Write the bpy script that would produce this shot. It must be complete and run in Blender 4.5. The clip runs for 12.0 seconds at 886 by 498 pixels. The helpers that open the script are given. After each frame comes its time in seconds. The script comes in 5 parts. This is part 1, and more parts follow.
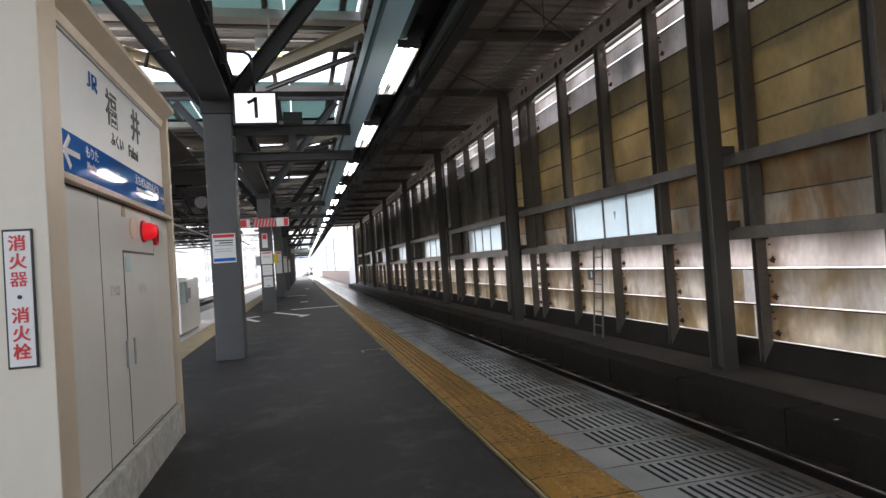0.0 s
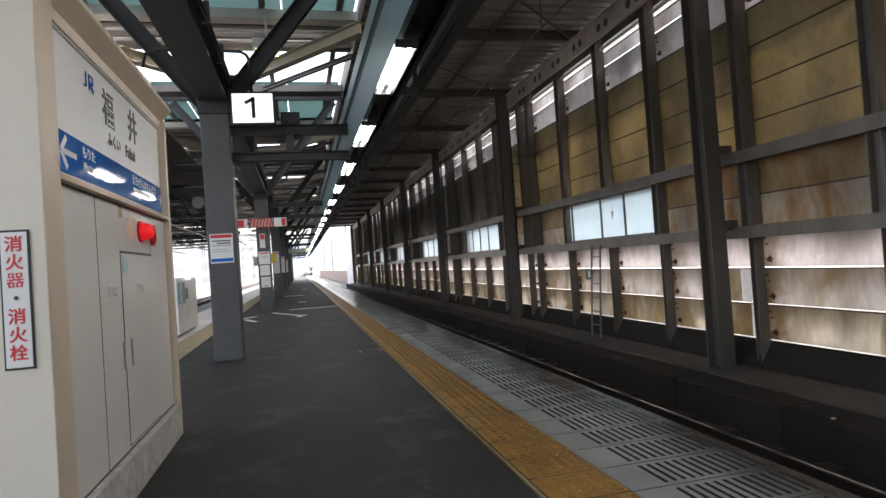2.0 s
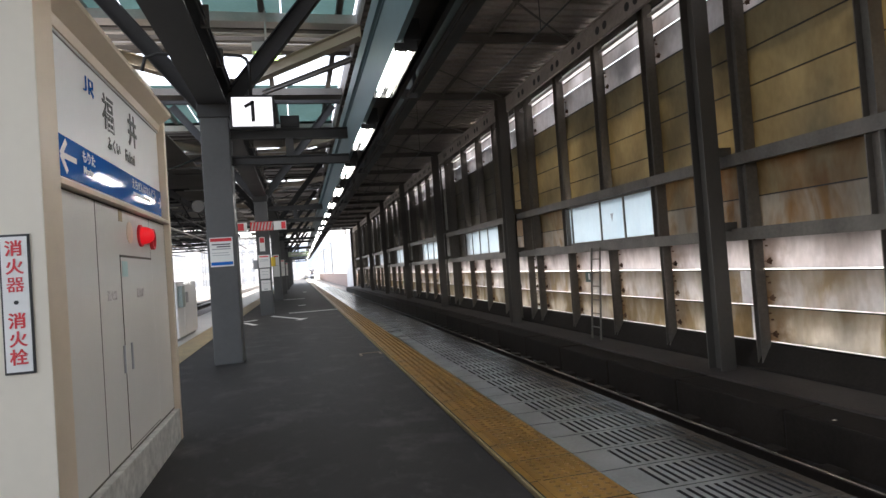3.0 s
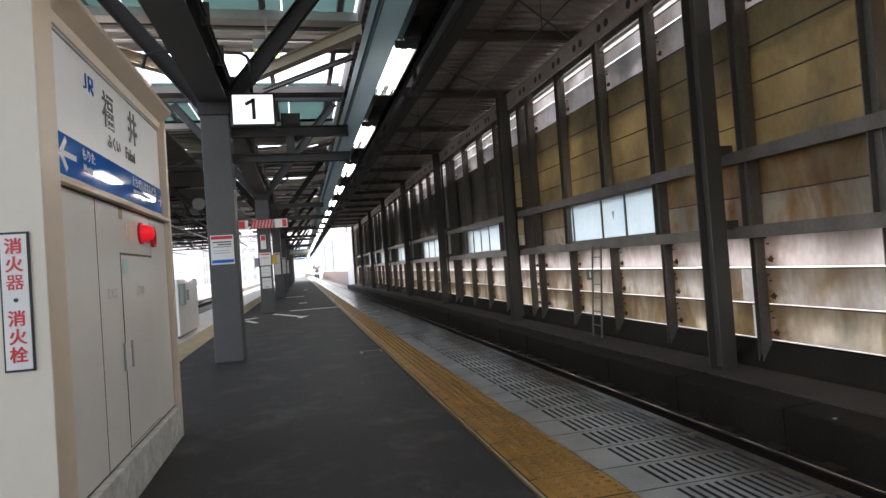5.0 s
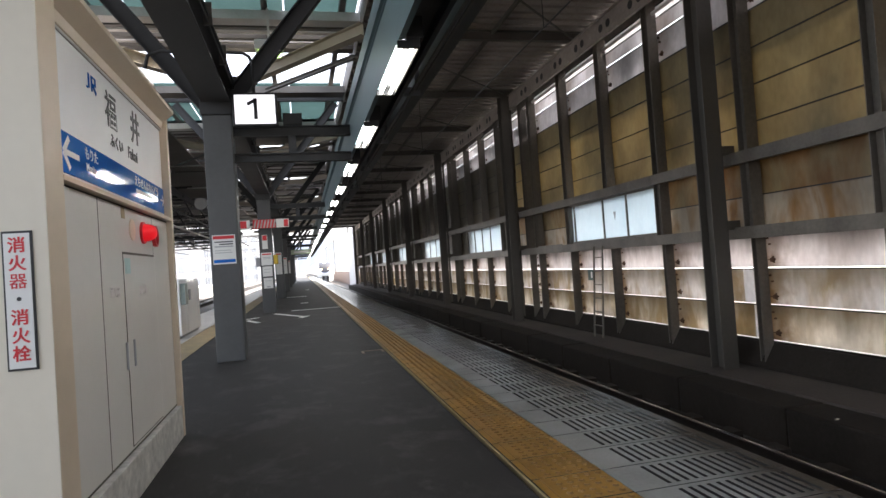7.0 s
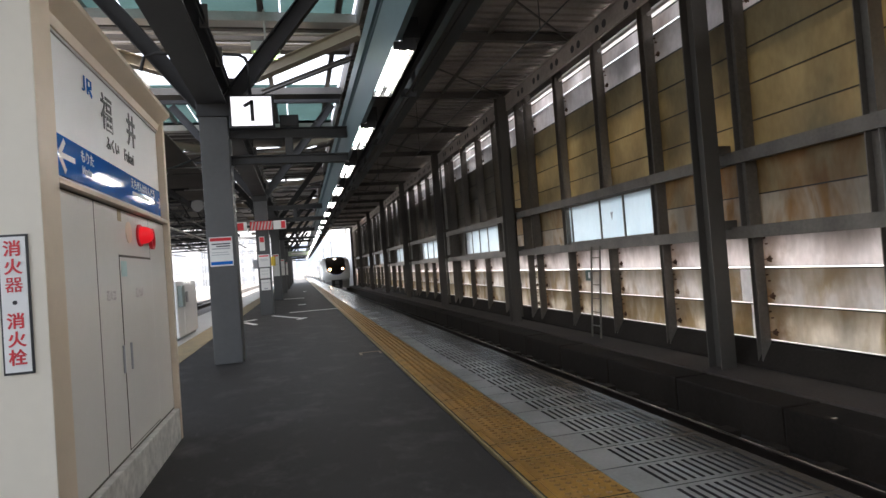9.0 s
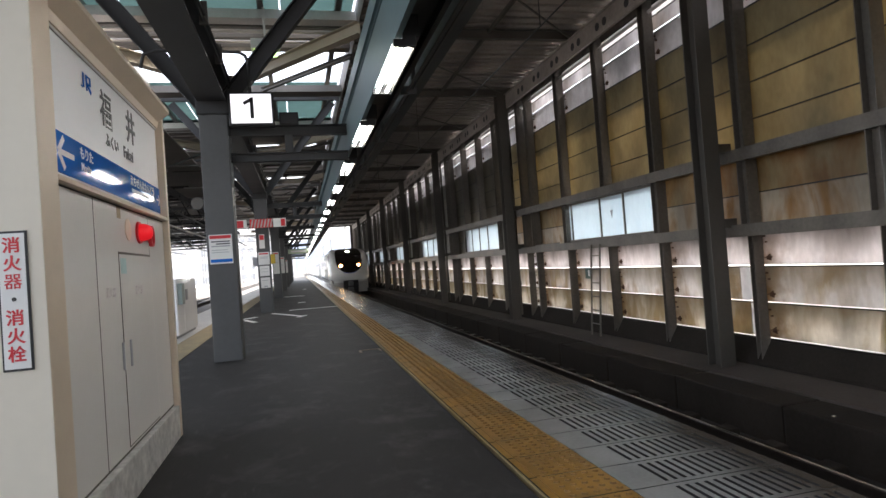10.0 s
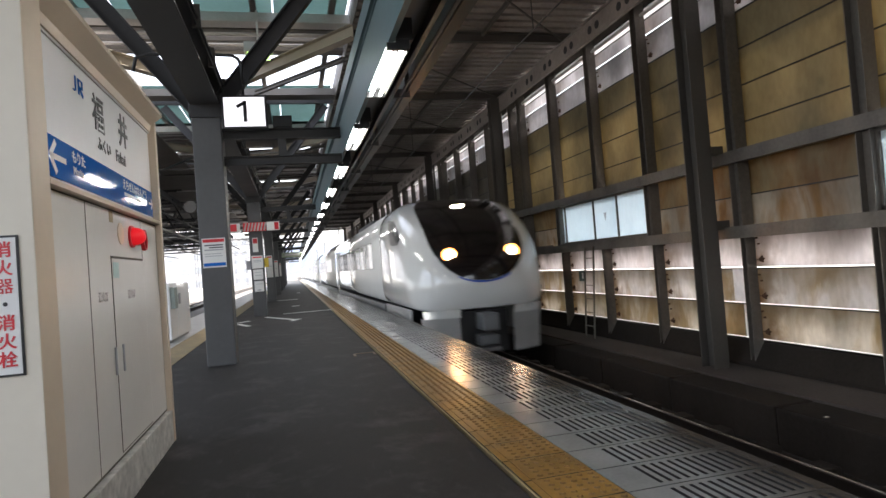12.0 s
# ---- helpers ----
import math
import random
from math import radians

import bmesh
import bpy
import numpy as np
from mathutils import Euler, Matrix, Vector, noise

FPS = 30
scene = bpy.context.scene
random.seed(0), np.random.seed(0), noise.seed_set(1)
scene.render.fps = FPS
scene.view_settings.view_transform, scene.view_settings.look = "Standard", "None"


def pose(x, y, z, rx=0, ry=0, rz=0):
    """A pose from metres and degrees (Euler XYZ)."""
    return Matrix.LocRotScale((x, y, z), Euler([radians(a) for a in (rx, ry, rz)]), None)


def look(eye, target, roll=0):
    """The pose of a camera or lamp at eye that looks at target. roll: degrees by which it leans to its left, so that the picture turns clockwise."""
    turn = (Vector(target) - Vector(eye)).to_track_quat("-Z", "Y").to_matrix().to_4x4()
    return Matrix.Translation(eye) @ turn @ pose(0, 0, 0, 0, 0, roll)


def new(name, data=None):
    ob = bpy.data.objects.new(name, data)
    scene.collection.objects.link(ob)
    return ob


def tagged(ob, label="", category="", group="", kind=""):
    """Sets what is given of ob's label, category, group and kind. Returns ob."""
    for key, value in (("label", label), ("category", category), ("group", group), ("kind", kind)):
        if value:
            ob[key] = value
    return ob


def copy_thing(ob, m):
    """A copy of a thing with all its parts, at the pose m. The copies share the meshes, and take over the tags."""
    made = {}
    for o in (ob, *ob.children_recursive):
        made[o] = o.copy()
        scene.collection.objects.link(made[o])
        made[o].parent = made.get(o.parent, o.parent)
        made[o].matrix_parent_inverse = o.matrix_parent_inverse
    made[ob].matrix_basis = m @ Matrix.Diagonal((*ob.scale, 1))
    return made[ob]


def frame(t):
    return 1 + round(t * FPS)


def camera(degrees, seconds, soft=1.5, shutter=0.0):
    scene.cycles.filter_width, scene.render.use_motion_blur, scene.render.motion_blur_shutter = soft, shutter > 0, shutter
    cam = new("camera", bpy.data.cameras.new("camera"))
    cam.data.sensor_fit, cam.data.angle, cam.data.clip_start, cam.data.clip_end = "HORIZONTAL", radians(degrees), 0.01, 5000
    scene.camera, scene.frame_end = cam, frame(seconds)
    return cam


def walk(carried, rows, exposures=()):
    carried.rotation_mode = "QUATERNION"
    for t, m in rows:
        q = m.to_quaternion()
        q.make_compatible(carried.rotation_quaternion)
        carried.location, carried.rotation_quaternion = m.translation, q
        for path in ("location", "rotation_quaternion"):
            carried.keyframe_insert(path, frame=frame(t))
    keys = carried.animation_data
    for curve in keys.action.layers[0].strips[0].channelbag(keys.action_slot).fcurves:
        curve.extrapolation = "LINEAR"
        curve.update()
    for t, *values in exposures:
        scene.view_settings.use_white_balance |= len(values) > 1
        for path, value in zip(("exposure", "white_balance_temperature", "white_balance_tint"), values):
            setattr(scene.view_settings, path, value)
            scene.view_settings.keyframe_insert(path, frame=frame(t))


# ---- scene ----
from math import sin, cos, pi, sqrt

# ---------------- camera ----------------
cam = camera(72.66, 12.0, soft=1.5, shutter=0.5)
walk(cam, [
    (0.0, pose(0.0000, -0.0000, 1.0400, 91.162, 3.836, -13.170)),
    (0.5, pose(-0.0008, 0.0038, 1.0407, 91.173, 3.834, -13.162)),
    (1.0, pose(0.0012, 0.0039, 1.0416, 91.101, 3.879, -13.368)),
    (1.5, pose(0.0005, 0.0051, 1.0390, 91.114, 3.875, -13.372)),
    (2.0, pose(-0.0001, 0.0021, 1.0413, 91.133, 3.927, -13.379)),
    (2.5, pose(-0.0000, -0.0007, 1.0394, 91.295, 4.067, -13.386)),
    (3.0, pose(-0.0002, 0.0002, 1.0423, 91.394, 4.114, -13.390)),
    (5.0, pose(0.0053, 0.0022, 1.0423, 91.201, 4.073, -13.280)),
    (5.5, pose(0.0034, 0.0051, 1.0403, 91.201, 4.139, -13.254)),
    (6.0, pose(0.0046, 0.0030, 1.0413, 91.165, 4.043, -13.188)),
    (6.5, pose(0.0031, 0.0036, 1.0374, 91.182, 3.961, -13.170)),
    (7.0, pose(0.0011, 0.0027, 1.0398, 91.231, 4.000, -13.161)),
    (9.0, pose(0.0034, 0.0026, 1.0421, 91.300, 4.261, -13.386)),
    (9.5, pose(0.0064, 0.0049, 1.0400, 91.192, 4.156, -13.394)),
    (10.0, pose(0.0047, 0.0044, 1.0388, 91.111, 4.209, -13.399)),
    (10.5, pose(0.0045, 0.0019, 1.0393, 91.138, 4.270, -13.351)),
    (11.0, pose(0.0036, 0.0027, 1.0388, 91.217, 4.397, -13.359)),
    (11.5, pose(0.0037, 0.0045, 1.0379, 91.273, 4.384, -13.592)),
    (12.0, pose(0.0033, 0.0052, 1.0397, 91.344, 4.411, -13.972)),
], exposures=[(0.0, 2.0, 6350, 9), (12.0, 2.0, 6350, 9)])

# ---------------- light ----------------
SUN_ELEV, SUN_AZ = radians(56), radians(80)      # azimuth from +y towards +x
world = bpy.data.worlds.new("world")
scene.world = world
world.use_nodes = True
wn = world.node_tree.nodes
sky = wn.new("ShaderNodeTexSky")
sky.sky_type = "NISHITA"
sky.sun_disc = False
sky.sun_elevation, sky.sun_rotation = SUN_ELEV, SUN_AZ
sky.air_density, sky.dust_density, sky.ozone_density = 1.0, 7.0, 1.0
wn["Background"].inputs["Strength"].default_value = 0.15
veil = wn.new("ShaderNodeMixRGB")                # thin bright haze over the whole sky
veil.blend_type = "ADD"
veil.inputs[0].default_value = 1.0
veil.inputs[2].default_value = (3.2, 3.1, 3.1, 1)
world.node_tree.links.new(sky.outputs[0], veil.inputs[1])
world.node_tree.links.new(veil.outputs[0], wn["Background"].inputs["Color"])
sun_data = bpy.data.lights.new("sun", "SUN")
sun_data.energy, sun_data.angle, sun_data.color = 5.0, radians(0.6), (1.0, 0.95, 0.88)
sun = new("sun", sun_data)
sun_dir = Vector((sin(SUN_AZ) * cos(SUN_ELEV), cos(SUN_AZ) * cos(SUN_ELEV), sin(SUN_ELEV)))
sun.matrix_world = look(sun_dir * 60, (0, 0, 0))


# ---------------- materials ----------------
def mat(name, col, rough=0.6, metal=0.0, var=0.25, s1=2.0, s2=25.0, bump=0.15, col2=None, streak=False, spec=0.5, coat=0.0):
    """A procedural surface: broad stains, fine grain, bump and uneven gloss."""
    m = bpy.data.materials.new(name)
    m.use_nodes = True
    nt = m.node_tree
    N, L = nt.nodes, nt.links
    b = N["Principled BSDF"]
    tc = N.new("ShaderNodeNewGeometry")
    mp = N.new("ShaderNodeMapping")
    L.new(tc.outputs["Position"], mp.inputs["Vector"])
    if streak:
        mp.inputs["Scale"].default_value = (1.0, 1.0, 0.12)
    n1 = N.new("ShaderNodeTexNoise")
    n1.inputs["Scale"].default_value, n1.inputs["Detail"].default_value = s1, 5
    L.new(mp.outputs[0], n1.inputs["Vector"])
    n2 = N.new("ShaderNodeTexNoise")
    n2.inputs["Scale"].default_value, n2.inputs["Detail"].default_value = s2, 4
    L.new(tc.outputs["Position"], n2.inputs["Vector"])
    ad = N.new("ShaderNodeMath")
    ad.operation = "MULTIPLY_ADD"
    L.new(n2.outputs["Fac"], ad.inputs[0])
    ad.inputs[1].default_value = 0.35
    L.new(n1.outputs["Fac"], ad.inputs[2])
    rp = N.new("ShaderNodeValToRGB")
    rp.color_ramp.elements[0].position, rp.color_ramp.elements[1].position = 0.45, 0.95
    c2 = col2 or tuple(min(1, c * (1 + var)) for c in col)
    c1 = tuple(c * (1 - var) for c in col) if not col2 else col
    rp.color_ramp.elements[0].color, rp.color_ramp.elements[1].color = (*c1, 1), (*c2, 1)
    L.new(ad.outputs[0], rp.inputs["Fac"])
    L.new(rp.outputs[0], b.inputs["Base Color"])
    mr = N.new("ShaderNodeMapRange")
    lo, hi = max(0.02, rough - 0.12), min(1, rough + 0.12)
    if rough >= 0.28:
        lo = max(lo, 0.28)                       # satin paint stays satin, gloss stays gloss
    else:
        hi = min(hi, 0.27)
    mr.inputs["To Min"].default_value, mr.inputs["To Max"].default_value = lo, hi
    L.new(n1.outputs["Fac"], mr.inputs["Value"])
    L.new(mr.outputs[0], b.inputs["Roughness"])
    b.inputs["Metallic"].default_value = metal
    b.inputs["Specular IOR Level"].default_value = spec
    b.inputs["Coat Weight"].default_value = coat
    if bump:
        bp = N.new("ShaderNodeBump")
        bp.inputs["Strength"].default_value, bp.inputs["Distance"].default_value = bump, 0.01
        L.new(n2.outputs["Fac"], bp.inputs["Height"])
        L.new(bp.outputs[0], b.inputs["Normal"])
    return m


def asphalt(name):
    """Worn black asphalt: fine stone grain, dusty pale patches and dragged scuffs."""
    m = mat(name, (0.0155, 0.0145, 0.014), 0.66, col2=(0.041, 0.039, 0.0375), s1=1.7, s2=130, bump=0.25, spec=0.2)
    N, L = m.node_tree.nodes, m.node_tree.links
    b = N["Principled BSDF"]
    last = b.inputs["Base Color"].links[0].from_socket
    g = N.new("ShaderNodeNewGeometry")
    for scale, size, lo, hi, amount in (((1, 1, 1), 2.3, 0.52, 0.75, 0.75), ((3.2, 0.8, 1), 5.0, 0.58, 0.72, 0.45), ((1, 1, 1), 90.0, 0.62, 0.72, 0.5)):
        mp = N.new("ShaderNodeMapping")
        mp.inputs["Scale"].default_value = scale
        mp.inputs["Rotation"].default_value = (0, 0, 0.9)
        L.new(g.outputs["Position"], mp.inputs["Vector"])
        n = N.new("ShaderNodeTexNoise")
        n.inputs["Scale"].default_value, n.inputs["Detail"].default_value = size, 8
        n.inputs["Roughness"].default_value = 0.68
        L.new(mp.outputs[0], n.inputs["Vector"])
        mr = N.new("ShaderNodeMapRange")
        mr.inputs["From Min"].default_value, mr.inputs["From Max"].default_value = lo, hi
        mr.inputs["To Max"].default_value = amount
        L.new(n.outputs["Fac"], mr.inputs["Value"])
        mx = N.new("ShaderNodeMixRGB")
        L.new(mr.outputs[0], mx.inputs[0])
        L.new(last, mx.inputs[1])
        mx.inputs[2].default_value = (0.095, 0.090, 0.087, 1)
        last = mx.outputs[0]
    L.new(last, b.inputs["Base Color"])
    return m


def edge_shade_dust(m):
    """Painted shade along the outer slab edge, brown with settled brake dust."""
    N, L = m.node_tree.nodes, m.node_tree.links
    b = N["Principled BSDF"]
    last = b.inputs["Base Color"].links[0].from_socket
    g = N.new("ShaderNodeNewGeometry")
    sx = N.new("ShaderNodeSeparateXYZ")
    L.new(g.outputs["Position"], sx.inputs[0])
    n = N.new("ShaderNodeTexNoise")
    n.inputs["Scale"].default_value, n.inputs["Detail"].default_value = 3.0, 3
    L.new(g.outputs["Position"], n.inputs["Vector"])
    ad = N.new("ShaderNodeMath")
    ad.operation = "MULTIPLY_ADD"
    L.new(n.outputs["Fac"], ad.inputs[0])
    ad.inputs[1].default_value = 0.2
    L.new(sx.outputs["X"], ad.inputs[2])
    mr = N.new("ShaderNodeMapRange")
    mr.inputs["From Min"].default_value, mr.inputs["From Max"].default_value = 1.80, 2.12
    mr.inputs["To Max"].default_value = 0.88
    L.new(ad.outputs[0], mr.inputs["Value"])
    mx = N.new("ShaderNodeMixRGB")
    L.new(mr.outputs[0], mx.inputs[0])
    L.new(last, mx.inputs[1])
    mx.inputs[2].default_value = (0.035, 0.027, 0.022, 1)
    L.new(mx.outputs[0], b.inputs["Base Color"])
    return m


def glow(name, col, strength):
    m = bpy.data.materials.new(name)
    m.use_nodes = True
    b = m.node_tree.nodes["Principled BSDF"]
    b.inputs["Base Color"].default_value = (*col, 1)
    b.inputs["Emission Color"].default_value = (*col, 1)
    b.inputs["Emission Strength"].default_value = strength
    return m


def sheet(name, col, stain, through_part, rust=0.0, rough=0.45, amount=(0.5, 0.8), ends=0.0, blot=0.5, grain=0.12, shade_wash=0.0):
    """A weathered sheet that lets part of the daylight through. ends: how much brown runs in from the clips at its ends."""
    m = bpy.data.materials.new(name)
    m.use_nodes = True
    nt = m.node_tree
    N, L = nt.nodes, nt.links
    b = N["Principled BSDF"]
    out = N["Material Output"]
    g = N.new("ShaderNodeNewGeometry")
    mp = N.new("ShaderNodeMapping")
    mp.inputs["Scale"].default_value = (1, 1.3, 0.55)
    L.new(g.outputs["Position"], mp.inputs["Vector"])
    n1 = N.new("ShaderNodeTexNoise")
    n1.inputs["Scale"].default_value, n1.inputs["Detail"].default_value, n1.inputs["Distortion"].default_value = 1.6, 6, 0.6
    L.new(mp.outputs[0], n1.inputs["Vector"])
    rp = N.new("ShaderNodeValToRGB")
    rp.color_ramp.elements[0].position, rp.color_ramp.elements[1].position = amount
    rp.color_ramp.elements[0].color, rp.color_ramp.elements[1].color = (*col, 1), (*stain, 1)
    if rust:
        e = rp.color_ramp.elements.new(min(0.98, amount[1] + 0.12))
        e.color = (0.22, 0.1, 0.03, 1)
    L.new(n1.outputs["Fac"], rp.inputs["Fac"])
    # broad soft blotches and a finer streaky grain
    last = rp.outputs[0]
    for sc, zs, k in ((0.9, 0.8, blot), (14, 0.5, grain)):
        mq = N.new("ShaderNodeMapping")
        mq.inputs["Scale"].default_value = (1, 1, zs)
        L.new(g.outputs["Position"], mq.inputs["Vector"])
        n2 = N.new("ShaderNodeTexNoise")
        n2.inputs["Scale"].default_value, n2.inputs["Detail"].default_value = sc, 4
        L.new(mq.outputs[0], n2.inputs["Vector"])
        mr = N.new("ShaderNodeMapRange")
        mr.inputs["From Min"].default_value, mr.inputs["From Max"].default_value = 0.35, 0.65
        mr.inputs["To Min"].default_value, mr.inputs["To Max"].default_value = 1 - k, 1.0
        L.new(n2.outputs["Fac"], mr.inputs["Value"])
        mx = N.new("ShaderNodeMixRGB")
        mx.blend_type = "MULTIPLY"
        mx.inputs[0].default_value = 1.0
        L.new(last, mx.inputs[1])
        L.new(mr.outputs[0], mx.inputs[2])
        last = mx.outputs[0]
    if ends:
        tc = N.new("ShaderNodeTexCoord")
        sx = N.new("ShaderNodeSeparateXYZ")
        L.new(tc.outputs["Object"], sx.inputs[0])
        n3 = N.new("ShaderNodeTexNoise")
        n3.inputs["Scale"].default_value, n3.inputs["Detail"].default_value = 5.0, 5
        L.new(g.outputs["Position"], n3.inputs["Vector"])
        ma = N.new("ShaderNodeMath")
        ma.operation = "MULTIPLY_ADD"
        L.new(n3.outputs["Fac"], ma.inputs[0])
        ma.inputs[1].default_value = 0.9
        L.new(sx.outputs["Y"], ma.inputs[2])
        m2 = N.new("ShaderNodeMapRange")
        m2.inputs["From Min"].default_value, m2.inputs["From Max"].default_value = 1.0, 1.5
        m2.inputs["To Max"].default_value = ends
        L.new(ma.outputs[0], m2.inputs["Value"])
        mx = N.new("ShaderNodeMixRGB")
        L.new(m2.outputs[0], mx.inputs[0])
        L.new(last, mx.inputs[1])
        mx.inputs[2].default_value = (0.20, 0.12, 0.05, 1)
        last = mx.outputs[0]
    if shade_wash:
        # tan dirt down from each panel's upper edge in uneven streaks, plus painted shade
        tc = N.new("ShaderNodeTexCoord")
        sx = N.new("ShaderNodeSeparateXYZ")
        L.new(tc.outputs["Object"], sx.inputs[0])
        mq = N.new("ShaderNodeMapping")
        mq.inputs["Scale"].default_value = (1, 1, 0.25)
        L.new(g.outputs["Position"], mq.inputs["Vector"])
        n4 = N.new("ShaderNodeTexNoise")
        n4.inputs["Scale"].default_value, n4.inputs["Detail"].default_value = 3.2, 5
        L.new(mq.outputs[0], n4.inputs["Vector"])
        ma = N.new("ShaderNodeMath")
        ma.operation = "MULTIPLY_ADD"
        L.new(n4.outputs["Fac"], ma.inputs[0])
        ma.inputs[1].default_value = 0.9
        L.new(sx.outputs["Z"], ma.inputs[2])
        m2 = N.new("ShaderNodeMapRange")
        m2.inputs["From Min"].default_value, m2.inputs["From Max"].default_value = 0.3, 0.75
        m2.inputs["To Max"].default_value = shade_wash
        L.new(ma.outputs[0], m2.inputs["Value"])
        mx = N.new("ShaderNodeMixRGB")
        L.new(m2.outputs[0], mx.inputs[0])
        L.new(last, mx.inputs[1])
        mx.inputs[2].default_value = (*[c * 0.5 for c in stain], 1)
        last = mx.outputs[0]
    L.new(last, b.inputs["Base Color"])
    b.inputs["Roughness"].default_value = rough
    tr = N.new("ShaderNodeBsdfTranslucent")
    L.new(last, tr.inputs["Color"])
    mix = N.new("ShaderNodeMixShader")
    mix.inputs[0].default_value = through_part
    L.new(b.outputs[0], mix.inputs[1])
    L.new(tr.outputs[0], mix.inputs[2])
    L.new(mix.outputs[0], out.inputs["Surface"])
    return m


M_ASPHALT = asphalt("asphalt")
M_CONC = mat("concrete", (0.22, 0.215, 0.2), 0.8, var=0.3, s1=1.1, s2=30, bump=0.3)
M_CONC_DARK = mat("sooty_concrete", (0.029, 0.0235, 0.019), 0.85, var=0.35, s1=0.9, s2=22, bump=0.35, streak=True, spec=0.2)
M_LEDGE = mat("ledge_concrete", (0.068, 0.056, 0.048), 0.85, var=0.4, s1=0.8, s2=22, bump=0.3)
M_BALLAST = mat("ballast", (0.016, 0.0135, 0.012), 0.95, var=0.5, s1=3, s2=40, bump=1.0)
M_SLAB = edge_shade_dust(mat("edge_slab", (0.29, 0.296, 0.288), 0.27, var=0.2, s1=2.2, s2=50, bump=0.1))
# near black, the shade down in the slits put into the colour
M_SLIT = mat("slit_shade", (0.02, 0.02, 0.02), 0.7, var=0.2)
M_YELLOW = mat("tactile_yellow", (0.33, 0.178, 0.035), 0.36, var=0.38, s1=3.0, s2=40, bump=0.15)
M_YSHADE = mat("shaded_yellow", (0.17, 0.092, 0.026), 0.6, var=0.3, s1=6, s2=40)
M_YLINE = mat("worn_line", (0.36, 0.28, 0.15), 0.55, var=0.25, s1=4, s2=40)
M_STEEL = mat("dark_grey_paint", (0.075, 0.076, 0.077), 0.5, var=0.15, s1=1.5, s2=18, bump=0.05)
M_STEEL_L = mat("grey_paint", (0.088, 0.079, 0.069), 0.45, var=0.18, s1=1.3, s2=18, bump=0.05, streak=True)
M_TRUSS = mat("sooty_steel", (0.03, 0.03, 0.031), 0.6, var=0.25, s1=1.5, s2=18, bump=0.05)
M_WALLSTEEL = mat("galvanised_steel", (0.15, 0.134, 0.114), 0.42, 0.25, var=0.4, s1=1.8, s2=20, bump=0.05, streak=True)
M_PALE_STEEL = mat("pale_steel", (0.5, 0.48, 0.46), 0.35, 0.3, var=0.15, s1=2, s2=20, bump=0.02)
M_BEIGE = mat("beige_paint", (0.36, 0.31, 0.24), 0.5, var=0.12, s1=1.4, s2=20, bump=0.04)
M_TEAL = mat("teal_painted_girder", (0.10, 0.155, 0.17), 0.38, var=0.2, s1=0.8, s2=12, bump=0.05)
M_ROOF = mat("corrugated_roof", (0.17, 0.15, 0.135), 0.6, var=0.35, s1=0.7, s2=12, bump=0.1)
M_TRACKROOF = mat("grey_corrugated_sheet", (0.34, 0.30, 0.27), 0.6, var=0.35, s1=0.7, s2=12, bump=0.1)
M_CREAM = mat("cream_paint", (0.65, 0.60, 0.50), 0.4, var=0.05, s1=1.2, s2=20, bump=0.03, streak=True)
M_DOOR = mat("white_door_paint", (0.88, 0.85, 0.80), 0.2, var=0.03, s1=1.5, s2=25, bump=0.02)
M_TRIM = mat("beige_trim", (0.70, 0.585, 0.45), 0.4, var=0.06, s1=2, s2=20, bump=0.02)
M_PLINTH = mat("plinth", (0.62, 0.61, 0.57), 0.5, var=0.3, s1=16, s2=40, bump=0.1)
M_WHITE = mat("white_enamel", (0.89, 0.89, 0.90), 0.29, var=0.03, s1=2, s2=20, bump=0.0, coat=0.3)
M_BLUE = mat("blue_enamel", (0.018, 0.14, 0.52), 0.13, var=0.06, s1=2, s2=20, bump=0.0, spec=0.35)
M_BLUE.node_tree.nodes["Map Range"].inputs["To Min"].default_value = 0.03     # polished enamel
M_BLUE.node_tree.nodes["Map Range"].inputs["To Max"].default_value = 0.07
M_BLACK = mat("black_paint", (0.015, 0.015, 0.016), 0.4, var=0.2, bump=0.0)
M_SEAM = mat("dark_seam", (0.09, 0.075, 0.06), 0.7, var=0.3, bump=0.0)
# lighter copy of the truss steel, with daylight put into the colour
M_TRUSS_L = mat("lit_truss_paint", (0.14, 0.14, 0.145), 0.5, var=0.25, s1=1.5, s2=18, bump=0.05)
M_RED = mat("red_paint", (0.6, 0.03, 0.04), 0.4, var=0.1, bump=0.0)
M_PAPER = mat("paper", (0.74, 0.74, 0.72), 0.55, var=0.04, bump=0.0)
M_GREYBAR = mat("printed_grey", (0.35, 0.36, 0.38), 0.55, var=0.05, bump=0.0)
M_FADED = mat("faded_print", (0.66, 0.61, 0.6), 0.55, var=0.2, bump=0.0)
M_PALE = mat("pale_bar", (0.66, 0.72, 0.8), 0.35, var=0.04, bump=0.0)
M_YBOX = mat("yellow_box", (0.6, 0.42, 0.04), 0.45, var=0.1, bump=0.0)
M_RAIL = mat("rusty_rail", (0.022, 0.017, 0.014), 0.6, 0.1, var=0.4, s1=6, s2=40, bump=0.1, spec=0.3)
M_CHROME = mat("rail_steel", (0.35, 0.31, 0.28), 0.25, 0.8, var=0.15, s1=2, s2=30, bump=0.03)
M_SHELF = mat("white_shelf", (0.85, 0.84, 0.84), 0.4, var=0.05, s1=3, s2=20, bump=0.0)
M_RUST = mat("rusty_iron", (0.10, 0.055, 0.032), 0.8, 0.1, var=0.45, s1=6, s2=40, bump=0.3)
